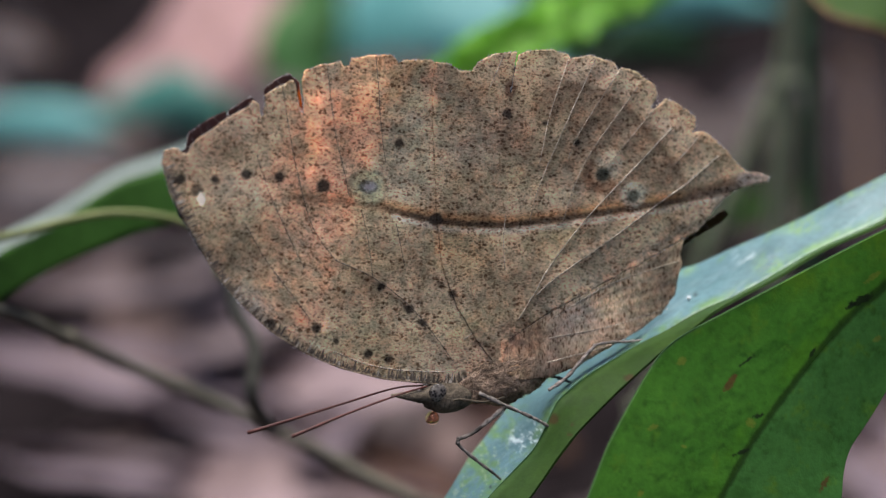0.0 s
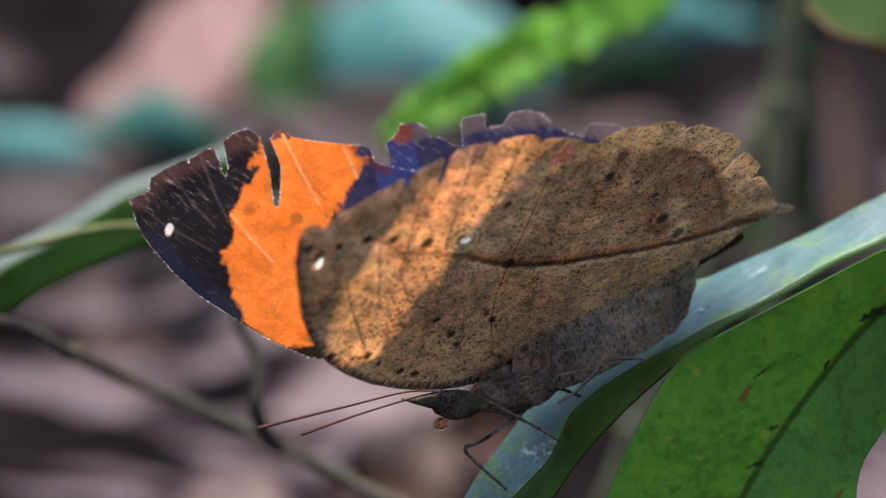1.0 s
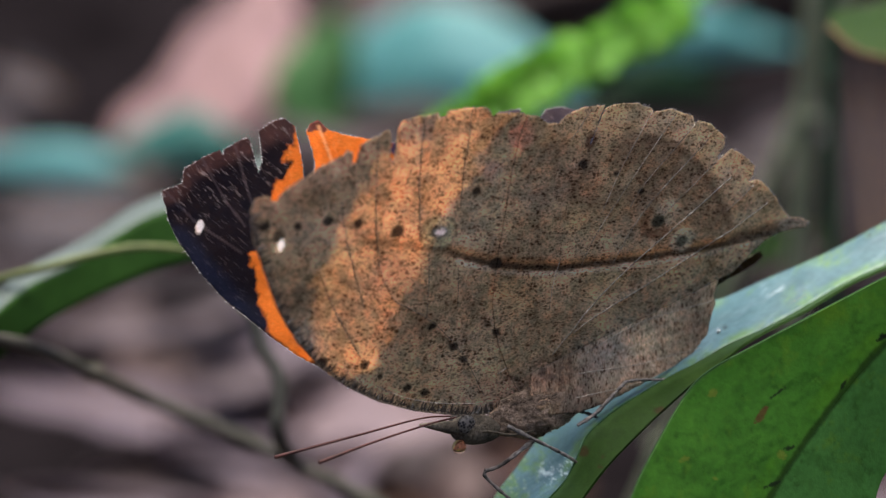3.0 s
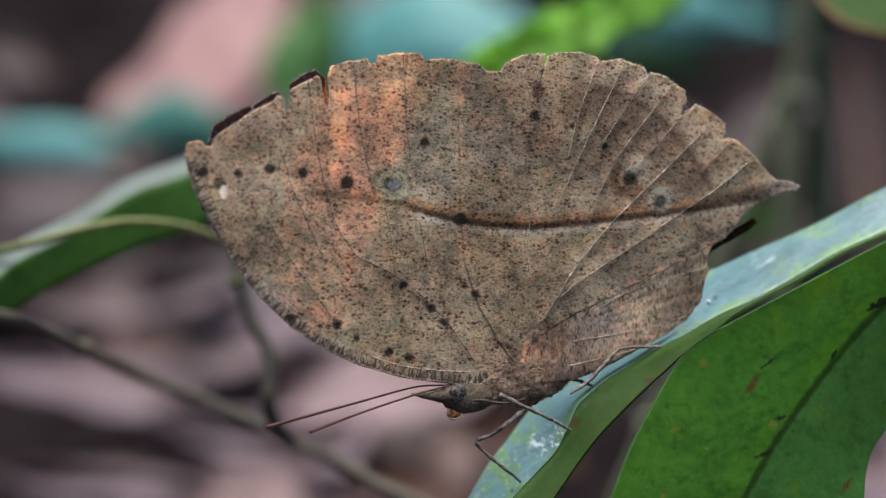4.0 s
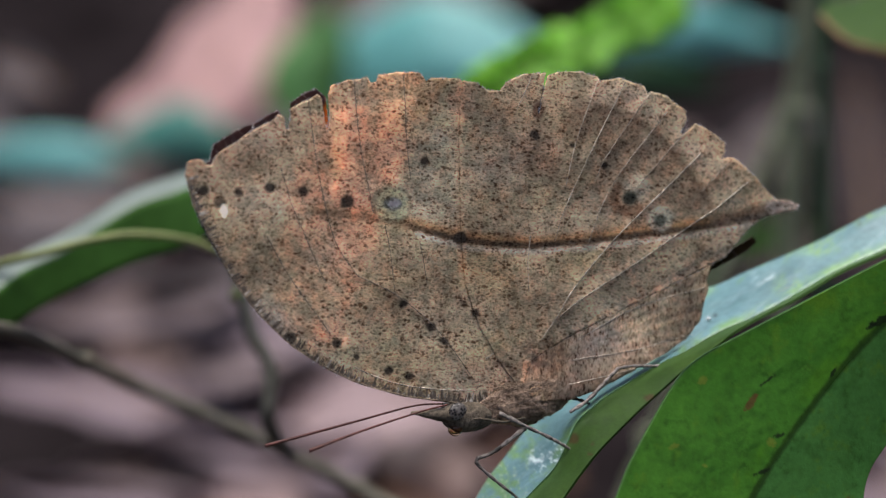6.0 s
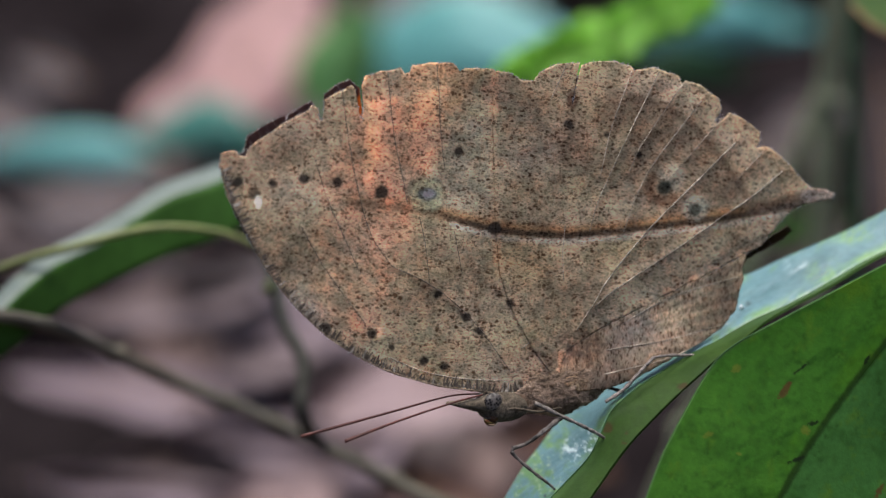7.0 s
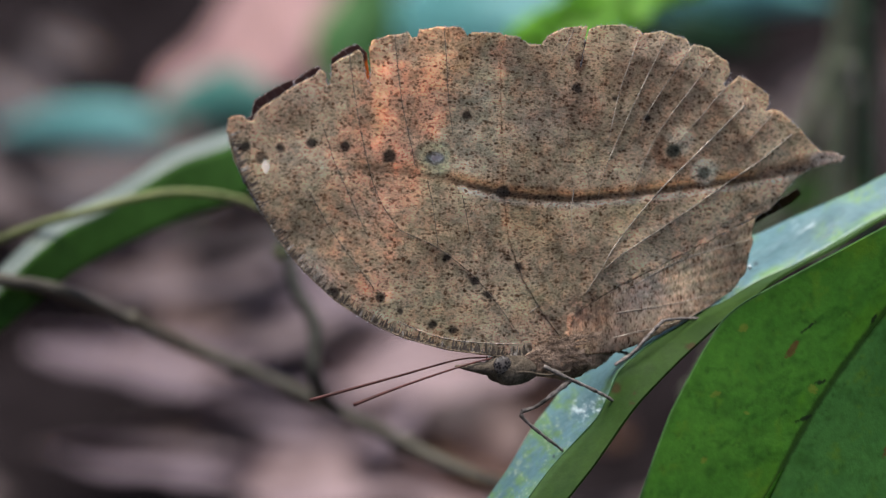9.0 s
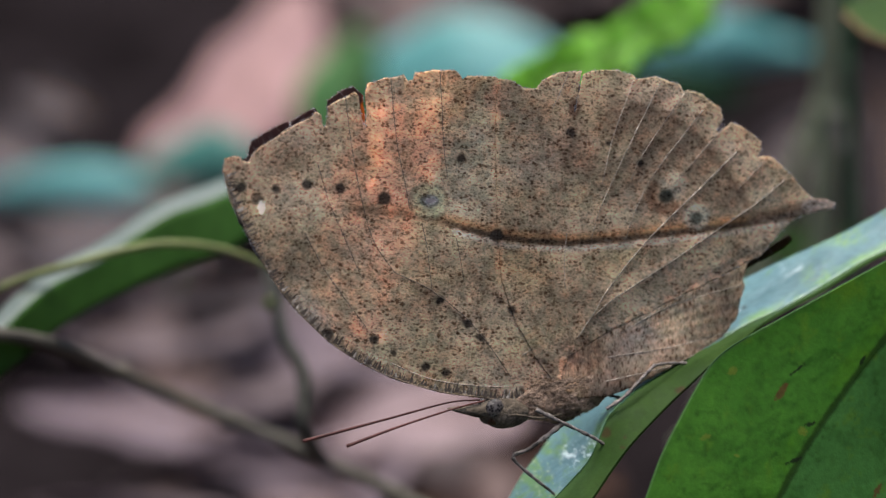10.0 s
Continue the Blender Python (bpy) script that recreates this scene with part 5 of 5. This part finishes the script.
NEAR_FORE += [(300, 263), (312, 262), (318, 268), (330, 272), (338, 255), (352, 242), (372, 230), (396, 212), (402, 208), (422, 197), (441, 187), (447, 178), (458, 184), (462, 206), (467, 204), (469, 168), (492, 154), (517, 141), (524, 148), (530, 190), (535, 206), (538, 178), (535, 140), (538, 126),
             (556, 119), (568, 114), (576, 114), (601, 107), (608, 118), (617, 116), (620, 103), (655, 97), (690, 97), (697, 104), (702, 112), (712, 106), (760, 106), (769, 113), (764, 150), (766, 250), (772, 390), (781, 470), (806, 538), (841, 600), (884, 650)]
NEAR_HIND = [(880, 655), (839, 600), (804, 539), (779, 470), (770, 390), (764, 250), (762, 150), (767, 109), (790, 112), (808, 124), (832, 126), (842, 110), (870, 95), (911, 91), (908, 108), (904, 135), (899, 164), (901, 165),
             (908, 126), (914, 97), (930, 90)]
NEAR_HIND += [(970, 87), (1000, 96), (1004, 103), (1040, 97), (1082, 110), (1088, 124), (1096, 119), (1122, 126), (1158, 152), (1161, 170), (1150, 190), (1154, 194),
             (1176, 174), (1200, 186), (1228, 206), (1229, 222), (1222, 236), (1234, 232), (1250, 236), (1280, 262), (1304, 290), (1320, 304), (1345, 306), (1359, 312), (1356, 322), (1330, 328), (1302, 336),
             (1280, 352), (1262, 372), (1235, 408), (1150, 456), (1050, 510), (960, 560), (900, 600)]
NEAR_LOBE = [(880, 655), (884, 594), (960, 545), (1050, 496), (1150, 442), (1220, 404), (1235, 396), (1210, 425), (1203, 450), (1206, 468), (1198, 490), (1192, 522), (1168, 556), (1130, 582), (1090, 600), (1050, 625), (1010, 648), (960, 668), (915, 672)]
FAR_FORE = [(862, 604), (825, 626), (770, 650), (700, 650), (620, 632), (552, 616), (500, 588), (457, 555), (424, 524), (389, 494), (347, 442), (314, 384), (300, 345), (291, 288), (327, 272),
            (333, 242), (350, 231), (366, 220), (397, 203), (402, 212), (404, 203), (424, 189), (446, 178), (452, 190), (457, 225), (461, 245), (469, 222), (467, 164), (490, 145), (513, 136), (531, 152), (538, 230), (536, 300), (545, 308),
            (553, 260), (559, 220), (549, 160), (556, 146), (570, 139), (587, 158), (620, 168), (661, 176), (700, 180), (713, 186), (716, 215), (735, 222), (800, 240), (846, 330), (872, 500), (876, 575)]
FAR_HIND = [(874, 596), (846, 582), (800, 540), (768, 450), (752, 330), (738, 240), (745, 192), (740, 176), (758, 160), (770, 136), (795, 130), (812, 142), (814, 162), (836, 166), (850, 182), (868, 184),
            (872, 140), (877, 122), (914, 117), (913, 146), (938, 142), (957, 116), (985, 112), (1007, 119), (1022, 140), (1040, 158), (1068, 172), (1075, 150), (1084, 142), (1124, 142), (1156, 166),
            (1190, 215), (1225, 255), (1262, 290), (1280, 325), (1268, 355), (1250, 385), (1225, 405), (1150, 452), (1050, 502), (960, 550), (905, 584)]
FAR_LOBE = [(880, 655), (880, 592), (960, 548), (1050, 500), (1150, 446), (1212, 414), (1250, 394), (1284, 371), (1292, 380), (1276, 396), (1262, 404), (1240, 418), (1216, 432), (1196, 470), (1190, 510), (1162, 552), (1120, 580), (1050, 622), (1000, 645), (930, 664)]

FORE_VEINS = [[(500, 151), (512, 237), (530, 324), (555, 405), (591, 460)], [(578, 116), (591, 227), (606, 293), (618, 350)], [(663, 105), (672, 217), (682, 288)],
              [(454, 273), (474, 339), (505, 405), (536, 475)], [(431, 395), (466, 455), (501, 505), (546, 565)], [(591, 460), (656, 490), (716, 535), (756, 580), (800, 640)],
              [(698, 395), (713, 470)], [(638, 370), (648, 420), (656, 488)], [(797, 522), (838, 577), (888, 605)]]
FORE_PALE = [[(590, 622), (640, 642), (691, 653), (750, 657), (806, 657)], [(820, 600), (850, 575)]]
HIND_VEINS = [[(887, 99), (862, 159)], [(1000, 104), (967, 204), (950, 290)], [(1048, 104), (995, 220), (950, 331), (934, 391)], [(1089, 126), (1022, 231), (1000, 281)],
              [(1124, 154), (1044, 264), (1011, 331), (992, 391)], [(1160, 185), (1066, 298)], [(1185, 226), (1100, 314), (1033, 386), (967, 474), (945, 513), (915, 565)],
              [(1232, 242), (1188, 292)], [(1268, 275), (1216, 320), (1133, 380), (1066, 430), (976, 494), (945, 522)], [(892, 380), (889, 430), (891, 480)]]

STRONG = HIND_VEINS[6:9:2]


def fan(a, b):
    """The pleats that spread from the wing's base over its fold: their angle, and how far they are marked."""
    x, y = a - 905, 612 - b
    w = np.arctan2(y, np.maximum(x, 1.0))
    return w + 0.0006 * np.hypot(x, y) * 0.5, soft(-np.hypot(x, y), -110, 60) * soft(np.abs(w - 0.36), 0.24, 0.07) * (x > 0)


def relief(a, b):
    """Common unevenness of the wing plane, and its bulge over the body."""
    und = 0.00035 * wobble(a, b, 420, 31)
    for line in HIND_VEINS[1:9]:
        und = und + 0.00017 * np.exp(-(to_line(a, b, line) / 9.0) ** 2)
    for line in FORE_VEINS:
        und = und + 0.00006 * np.exp(-(to_line(a, b, line) / 7.0) ** 2)
    und = und + 0.00014 * cloud(a, b, 75, 400, 2) + 0.00003 * cloud(a * 1.3, b * 0.8, 28, 404, 2)
    swing, reach = fan(a, b)
    und = und + 0.00003 * np.sin(swing * 80.0) * reach
    return und, 0.0011 * np.exp(-(to_line(a, b, ABDOMEN) / 42.0) ** 2)


def wing_mesh(name, outline, layer, side, seed, skin):
    """A thin membrane with an underside and an upper side; side is 1 for the near pair, -1 for the far one."""
    rnd = random.Random(seed)
    rim = []
    for (x0, y0), (x1, y1) in zip(outline, outline[1:] + outline[:1]):
        n = max(1, int(math.hypot(x1 - x0, y1 - y0) / 6))
        for k in range(n):
            j = 0.0 if k == 0 else 1.1
            rim.append((x0 + (x1 - x0) * k / n + rnd.uniform(-j, j), y0 + (y1 - y0) * k / n + rnd.uniform(-j, j)))
    xs, ys = [p[0] for p in outline], [p[1] for p in outline]
    step = 3.5
    gx, gy = np.meshgrid(np.arange(min(xs), max(xs), step), np.arange(min(ys), max(ys), step))
    gx, gy = gx + (np.arange(gx.shape[0]) % 2)[:, None] * step / 2, gy
    gx, gy = gx.ravel(), gy.ravel()
    keep = inside(gx, gy, rim)
    gx, gy = gx[keep], gy[keep]
    r = np.array(rim)
    near = np.zeros(gx.shape, bool)
    for k in range(0, len(gx), 4000):
        d = (gx[k:k + 4000, None] - r[None, :, 0]) ** 2 + (gy[k:k + 4000, None] - r[None, :, 1]) ** 2
        near[k:k + 4000] = d.min(1) < 5.0
    gx, gy = gx[~near], gy[~near]
    pts = [Vector(p) for p in rim] + [Vector(p) for p in zip(gx, gy)]
    m = len(rim)
    v2, _, faces, _, _, _ = delaunay_2d_cdt(pts, [], [list(range(m))], 1, 1e-4)
    a, b = np.array([p[0] for p in v2]), np.array([p[1] for p in v2])
    X, Y = flat(a, b)
    und, bulge = relief(a, b)
    z0 = und + side * (bulge + layer)
    t = 0.00002 * side
    verts = np.concatenate([np.stack([X, Y, z0 + t], 1), np.stack([X, Y, z0 - t], 1)])
    n = len(a)
    uses = {}
    for f in faces:
        for i, j in zip(f, f[1:] + f[:1]):
            uses[(i, j)] = 1
    border = [(i, j) for i, j in uses if (j, i) not in uses]
    outer = [tuple(f) for f in faces]
    inner = [tuple(x + n for x in f[::-1]) for f in faces]
    skirts = [(j, i, i + n, j + n) for i, j in border]
    me = mesh_of(name, verts, outer + inner + skirts, [skin, UPPER], [0] * len(outer) + [1] * len(inner) + [0] * len(skirts), True, len(skirts))
    att = me.color_attributes.new("pigment", "FLOAT_COLOR", "POINT")
    rgb = np.concatenate([underside(a, b), upperside(a, b, side)])
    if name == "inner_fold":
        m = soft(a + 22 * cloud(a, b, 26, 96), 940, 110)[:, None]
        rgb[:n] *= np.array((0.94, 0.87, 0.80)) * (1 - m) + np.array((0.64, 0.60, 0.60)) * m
    bare = soft(np.hypot((a - 354) * 2.0, b - 352), 9, 3)
    bare = np.maximum(bare, soft(np.hypot((a - 654) / 1.5 + (b - 331) * 0.3, b - 331), 5.0, 2.5))
    frayed = np.concatenate([bare, np.clip(1.2 - 2.2 * rgb[n:, 0], 0.0, 1.0) * (0.2 + 0.8 * soft((b - np.interp(a, [280, 400, 530, 900, 1200], [285, 205, 148, 118, 190])), 30, 120))])
    att.data.foreach_set("color", np.concatenate([rgb, frayed[:, None]], 1).astype(np.float32).ravel())
    return me


def vein_mesh(pts, layer, side, mat, r):
    line = curve_points([(x, y, 0) for x, y in pts], 8 * len(pts))
    a, b = np.array([p.x for p in line]), np.array([p.y for p in line])
    X, Y = flat(a, b)
    und, bulge = relief(a, b)
    return tube("vein", [Vector(p) for p in zip(X, Y, und + side * (bulge + layer + 0.00003))], (r, r * 0.7), mat, len(line) * 2, 5, 0.25, 2)


butterfly = tagged(new("butterfly"), "dead-leaf butterfly with worn brown wings, orange inside, on a leaf", "butterfly")
butterfly.matrix_basis = STAND @ Matrix.Translation(ROOT)


def make_wing(name, outline, layer, side, seed, dark, pale, label):
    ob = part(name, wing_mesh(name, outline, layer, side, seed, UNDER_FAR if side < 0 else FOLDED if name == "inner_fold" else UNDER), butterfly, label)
    ob.matrix_basis = WING_BASE
    for group, mat in ((dark, VEIN_DARK), (pale, VEIN_PALE)):
        for pts in group:
            wide = 1.6 if pts in STRONG else 1.0
            part("vein", vein_mesh(pts, layer, side, mat, 0.000044 if mat is VEIN_DARK else 0.000045 * wide), ob)
    return ob


near_fore = make_wing("forewing", NEAR_FORE, 0.00018, 1, 1, FORE_VEINS, FORE_PALE, "speckled brown forewing with a torn edge")
part("costa", vein_mesh([(880, 664), (800, 680), (740, 676), (680, 670), (600, 650), (540, 624), (480, 588), (420, 533), (372, 473), (332, 403), (302, 343), (287, 290)], 0.00018, 1, COSTA, 0.00009), near_fore, "finely barred leading edge")


def edge_bars(line, count, layer):
    """Short dark bars of scales across the leading edge; too many to count."""
    rnd = random.Random(6)
    pts = curve_points([(x, y, 0) for x, y in line], count)
    verts, faces, slots = [], [], []
    for i in range(1, count - 1):
        d = (pts[i + 1] - pts[i - 1]).normalized()
        inward = Vector((-d.y, d.x, 0)) * (1 if Vector((-d.y, d.x, 0)).dot(Vector((800 - pts[i].x, 350 - pts[i].y, 0))) > 0 else -1)
        length, half = 3 + 17 * rnd.random() ** 2, rnd.uniform(0.5, 2.6)
        p, lean = pts[i] + inward * rnd.uniform(-1.5, 3), d * rnd.uniform(-3, 3)
        q = [p - d * half, p + d * half, p + inward * length + lean + d * half * 0.5, p + inward * length + lean - d * half * 0.5]
        a, b = np.array([v.x for v in q]), np.array([v.y for v in q])
        X, Y = flat(a, b)
        und, bulge = relief(a, b)
        k = len(verts)
        verts += list(zip(X, Y, und + bulge + layer + 0.00005))
        faces.append((k, k + 1, k + 2, k + 3))
        slots.append(0 if rnd.random() < 0.8 else 1)
    return mesh_of("edge_fringe", verts, faces, [BAR, VEIN_PALE], slots, False)


tagged(part("edge_fringe", edge_bars([(860, 668), (800, 679), (740, 675), (680, 669), (600, 649), (540, 623), (480, 587), (420, 532), (372, 472), (332, 402), (302, 342), (289, 295)], 340, 0.00018), near_fore), kind="stuff")
near_hind = make_wing("hindwing", NEAR_HIND, 0.00028, 1, 2, [], HIND_VEINS, "speckled brown hindwing with pale veins and a short tail")
far_fore = make_wing("forewing", FAR_FORE, 0.00018, -1, 3, [], [[(562, 165), (585, 230), (606, 293)], [(668, 182), (676, 230), (684, 288)]], "torn forewing, orange and black inside")
far_hind = make_wing("hindwing", FAR_HIND, 0.00028, -1, 4, [], [], "torn hindwing, violet blue inside")
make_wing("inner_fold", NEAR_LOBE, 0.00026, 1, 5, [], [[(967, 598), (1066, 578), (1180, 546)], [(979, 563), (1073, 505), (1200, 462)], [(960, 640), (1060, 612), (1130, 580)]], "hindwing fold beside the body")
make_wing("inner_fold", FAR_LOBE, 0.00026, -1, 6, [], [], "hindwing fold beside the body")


def margin_hairs(outline, first, last, layer, side, seed, count):
    """Frayed pale scales standing out from a wing's margin; too many to count."""
    rnd = random.Random(seed)
    pts = outline[first:last]
    lens = [math.hypot(x1 - x0, y1 - y0) for (x0, y0), (x1, y1) in zip(pts, pts[1:])]
    verts, faces = [], []
    for _ in range(count):
        i = rnd.choices(range(len(lens)), lens)[0]
        t = rnd.random()
        (x0, y0), (x1, y1) = pts[i], pts[i + 1]
        x, y = x0 + (x1 - x0) * t, y0 + (y1 - y0) * t
        ox, oy = x - 800 + rnd.uniform(-250, 250), y - 420 + rnd.uniform(-200, 200)
        k = rnd.uniform(1.5, 4.5) * (2.0 if rnd.random() < 0.05 else 1.0) / math.hypot(ox, oy)
        wx, wy = (x1 - x0) / lens[i] * 0.8, (y1 - y0) / lens[i] * 0.8
        a = np.array([x - wx - ox * k * 0.4, x + wx - ox * k * 0.4, x + ox * k])
        b = np.array([y - wy - oy * k * 0.4, y + wy - oy * k * 0.4, y + oy * k])
        X, Y = flat(a, b)
        und, bulge = relief(a, b)
        n = len(verts)
        lift = layer + rnd.uniform(-0.00006, 0.00006)
        verts += list(zip(X, Y, und + side * (bulge + lift)))
        faces.append((n, n + 1, n + 2))
    return mesh_of("margin_hair", verts, faces, [HAIR], None, False)


for wing, outline, first, last, layer, side, count in ((near_fore, NEAR_FORE, 4, 52, 0.00018, 1, 460), (near_hind, NEAR_HIND, 7, 52, 0.00028, 1, 420),
                                                      (far_fore, FAR_FORE, 4, 48, 0.00018, -1, 560), (far_hind, FAR_HIND, 6, 36, 0.00028, -1, 300)):
    tagged(part("margin_hair", margin_hairs(outline, first, last, layer, side, count, count), wing, "frayed pale margin"), kind="stuff")


def rooted(a, b, d=0.0):
    """A place in the butterfly's space."""
    p = on_wing(a, b) - np.array(ROOT)
    return Vector(p) + TILTED * d


K = REACH / UNIT
turn_body = Matrix((AXIS, UPWARD, TILTED)).transposed()
thorax = part("thorax", blob("thorax", rooted(893, 670), (90 * K, 41 * K, 17 * K), turn_body @ Matrix.Rotation(radians(-12), 3, "Z"), FUR, 0.22, 44, 5), butterfly, "furry brown thorax")


def fur(count, centre, radii, turn, mat, length, seed):
    """Short hairs, swept back, on a rounded body; too many to count."""
    rnd = random.Random(seed)
    verts, faces = [], []
    for _ in range(count):
        d = Vector((rnd.gauss(0, 1), rnd.gauss(0, 1), rnd.gauss(0, 1))).normalized()
        root = Vector((d.x * radii[0], d.y * radii[1], d.z * radii[2]))
        out = Vector((d.x / radii[0], d.y / radii[1], d.z / radii[2])).normalized()
        tip = root + (out * 0.7 + Vector((0.7, rnd.uniform(-0.4, 0.4), rnd.uniform(-0.4, 0.4)))) * length * rnd.uniform(0.5, 1.2)
        w = out.cross(tip - root).normalized() * 0.00005
        k = len(verts)
        verts += [Vector(centre) + turn @ v for v in (root - w, root + w, tip)]
        faces.append((k, k + 1, k + 2))
    return mesh_of("fur", verts, faces, [mat], None, False)


tagged(part("fur", fur(5000, rooted(893, 670), (90 * K, 41 * K, 17 * K), turn_body @ Matrix.Rotation(radians(-12), 3, "Z"), FUR, 0.00045, 3), thorax), kind="stuff")
part("abdomen", blob("abdomen", rooted(985, 634), (105 * K, 24 * K, 20 * K), turn_body @ Matrix.Rotation(radians(2), 3, "Z"), FUR, 0.08, 40, 9, 0.5), butterfly)
head = part("head", blob("head", rooted(790, 704), (50 * K, 27 * K, 25 * K), turn_body @ Matrix.Rotation(radians(-25), 3, "Z"), HEAD, 0.10, 32, 2), butterfly, "small dark mottled head")
part("eye", blob("eye", rooted(767, 694, 17 * K), (18 * K, 17 * K, 8 * K), turn_body, EYE, 0.0, 28), head, "dark grey mottled eye")
part("eye", blob("eye", rooted(767, 694, -17 * K), (18 * K, 17 * K, 8 * K), turn_body, EYE, 0.0, 28), head, "dark grey mottled eye")
for s in (1, -1):
    part("palp", tube("palp", [rooted(768, 703, s * 9 * K), rooted(735, 702, s * 8 * K), rooted(694, 700, s * 3 * K)], (13 * K, 10 * K, 2 * K), HEAD, 14, 8, 0.1), head, "pointed brown palp")
    end = (448, 769) if s < 0 else (507, 770)
    part("antenna", tube("antenna", [rooted(752, 683, s * 8 * K), rooted(700, 690 if s < 0 else 697, s * 14 * K), rooted(600, 722 if s < 0 else 732, s * 20 * K), rooted(*end, s * 22 * K)],
                         (1.6 * K, 1.7 * K, 2.2 * K, 3.4 * K), ANTENNA, 40, 7), butterfly, "thin dark red antenna")
drop = part("water_drop", blob("water_drop", (0, 0, 0), (13 * K, 13 * K, 13 * K), Matrix.Identity(3), DROP, 0.0, 32), butterfly, "clear amber drop at the mouth")


def leg(pts, radii, mat, label):
    part("leg", tube("leg", pts, [r * 0.85 for r in radii], mat, 40, 8, 0.25, 4), butterfly, label)


leg([rooted(838, 694, 20 * K), rooted(875, 713, 38 * K), rooted(925, 736, 42 * K), rooted(963, 756, 34 * K)], (5.5 * K, 4.2 * K, 3.4 * K, 3.8 * K, 2.2 * K), LEG, "pale scaly leg")
for q, r in ((((892, 718, 8), (860, 738, 20), (825, 763, 26), (797, 774, 28)), (6 * K, 5 * K, 4 * K, 4.2 * K)), (((797, 774, 28), (800, 786, 28), (835, 815, 26), (865, 836, 20), (881, 848, 12)), (4.5 * K, 4 * K, 3.6 * K, 3.2 * K, 2 * K))):
    leg([rooted(a, b, d * K) for a, b, d in q], r, LEG, "pale scaly leg")
leg([rooted(958, 688, 26 * K), rooted(985, 665, 34 * K), rooted(1012, 632, 38 * K), rooted(1036, 607, 36 * K)], (4.2 * K, 4 * K, 3.6 * K), LEG, "pale scaly leg")
leg([rooted(1036, 607, 36 * K), rooted(1060, 603, 34 * K), rooted(1105, 602, 24 * K), rooted(1152, 598, 8 * K)], (3.6 * K, 3.2 * K, 2.8 * K, 1.8 * K), LEG, "pale scaly leg")
leg([rooted(880, 700, 28 * K), rooted(840, 708, 30 * K), rooted(802, 704, 26 * K), rooted(786, 708, 22 * K)], (2.6 * K, 2.6 * K, 2.0 * K), HEAD, "short folded front leg")
leg([rooted(975, 665, -14 * K), rooted(1000, 672, -14 * K), rooted(1024, 682, -8 * K)], (4 * K, 3.5 * K, 2.4 * K), LEG_DARK, "dark far leg")

# ---- what moves ----
# seconds, shift right and up in mm, lean and turn in degrees
SWAY = [
    (0, 0.00, 0.00, 0.00, 0.00),
    (0.5, -0.48, 0.31, -0.72, -1.42),
    (1, -0.49, 0.57, -3.06, 0.35),
    (1.5, -0.41, 0.04, -0.67, -1.68),
    (2, -0.47, 0.11, -1.25, -1.21),
    (2.5, -0.39, 0.04, -2.04, -0.17),
    (4, -0.15, 0.38, -1.58, -1.68),
    (4.5, -0.30, 0.66, -1.55, -1.57),
    (5, -0.28, 0.35, -1.24, -1.71),
    (6.5, 0.03, -0.03, -1.36, -1.65),
    (7, 0.11, -0.04, -1.41, -1.94),
    (7.5, -0.03, -0.05, -0.85, -1.92),
    (8, 0.18, -0.19, -1.87, -1.88),
    (8.5, 0.16, 0.07, -2.20, -1.86),
    (9, 0.22, -0.36, -1.57, -2.31),
    (9.5, -0.09, -0.69, -1.42, -2.65),
    (10, 0.48, -0.06, -2.60, -1.96),
]
# seconds, degrees by which each pair of wings is open
BEAT = [(0, 0.2), (0.3, 0.2), (0.4, 0.7), (0.5, 4.2), (0.6, 12.5), (0.7, 28.5), (0.8, 37.5), (0.9, 39.5), (1.0, 37.4), (1.1, 31.5), (1.2, 24.5), (1.3, 13.0), (1.4, 4.0), (1.5, 1.2), (1.7, 1.5),
        (1.8, 3.5), (1.9, 7.5), (2.0, 15.0), (2.1, 19.5), (2.2, 24.5), (2.35, 26.0), (2.5, 24.8), (2.7, 26.0), (2.95, 22.0), (3.2, 11.0), (3.45, 2.5), (3.7, 0.3), (3.8, 0.15), (10.0, 0.15)]
# seconds, shift of the drop against its first place in plan steps
SIP = [(0, 0, 0), (2.7, -2, -3), (3.8, 2, -9), (4.5, 4, -12), (6.5, 6, -14), (8.0, 6, -18), (8.7, 6, -30), (10.0, 6, -26)]


def motions():
    walk(butterfly, [(t, STAND @ Matrix.Translation(ROOT + Vector((x / 1000, y / 1000, 0))) @ pose(0, 0, 0, 0, 0, r) @ pose(0, 0, 0, 0, turn)) for t, x, y, r, turn in SWAY])
    for ob in (near_fore, near_hind):
        walk(ob, [(t, WING_BASE @ pose(0, 0, 0, w)) for t, w in BEAT])
    walk(far_hind, [(t, WING_BASE @ pose(0, 0, 0, -w)) for t, w in BEAT])
    rows = []
    for t, w in BEAT:            # half open, the far forewing runs ahead of the others and stands higher
        ahead = math.sin(math.pi * min(w, 25.0) / 25.0)
        rows.append((t, WING_BASE @ pose(0, 0, 0, -w - 6.5 * ahead) @ pose(0, 0, 0, 0, 0, -0.6 * max(0.0, 1 - w / 24) - 2.2 * ahead)))
    walk(far_fore, rows)
    walk(drop, [(t, Matrix.Translation(rooted(762 + x, 740 + y, 6 * K))) for t, x, y in SIP])


motions()
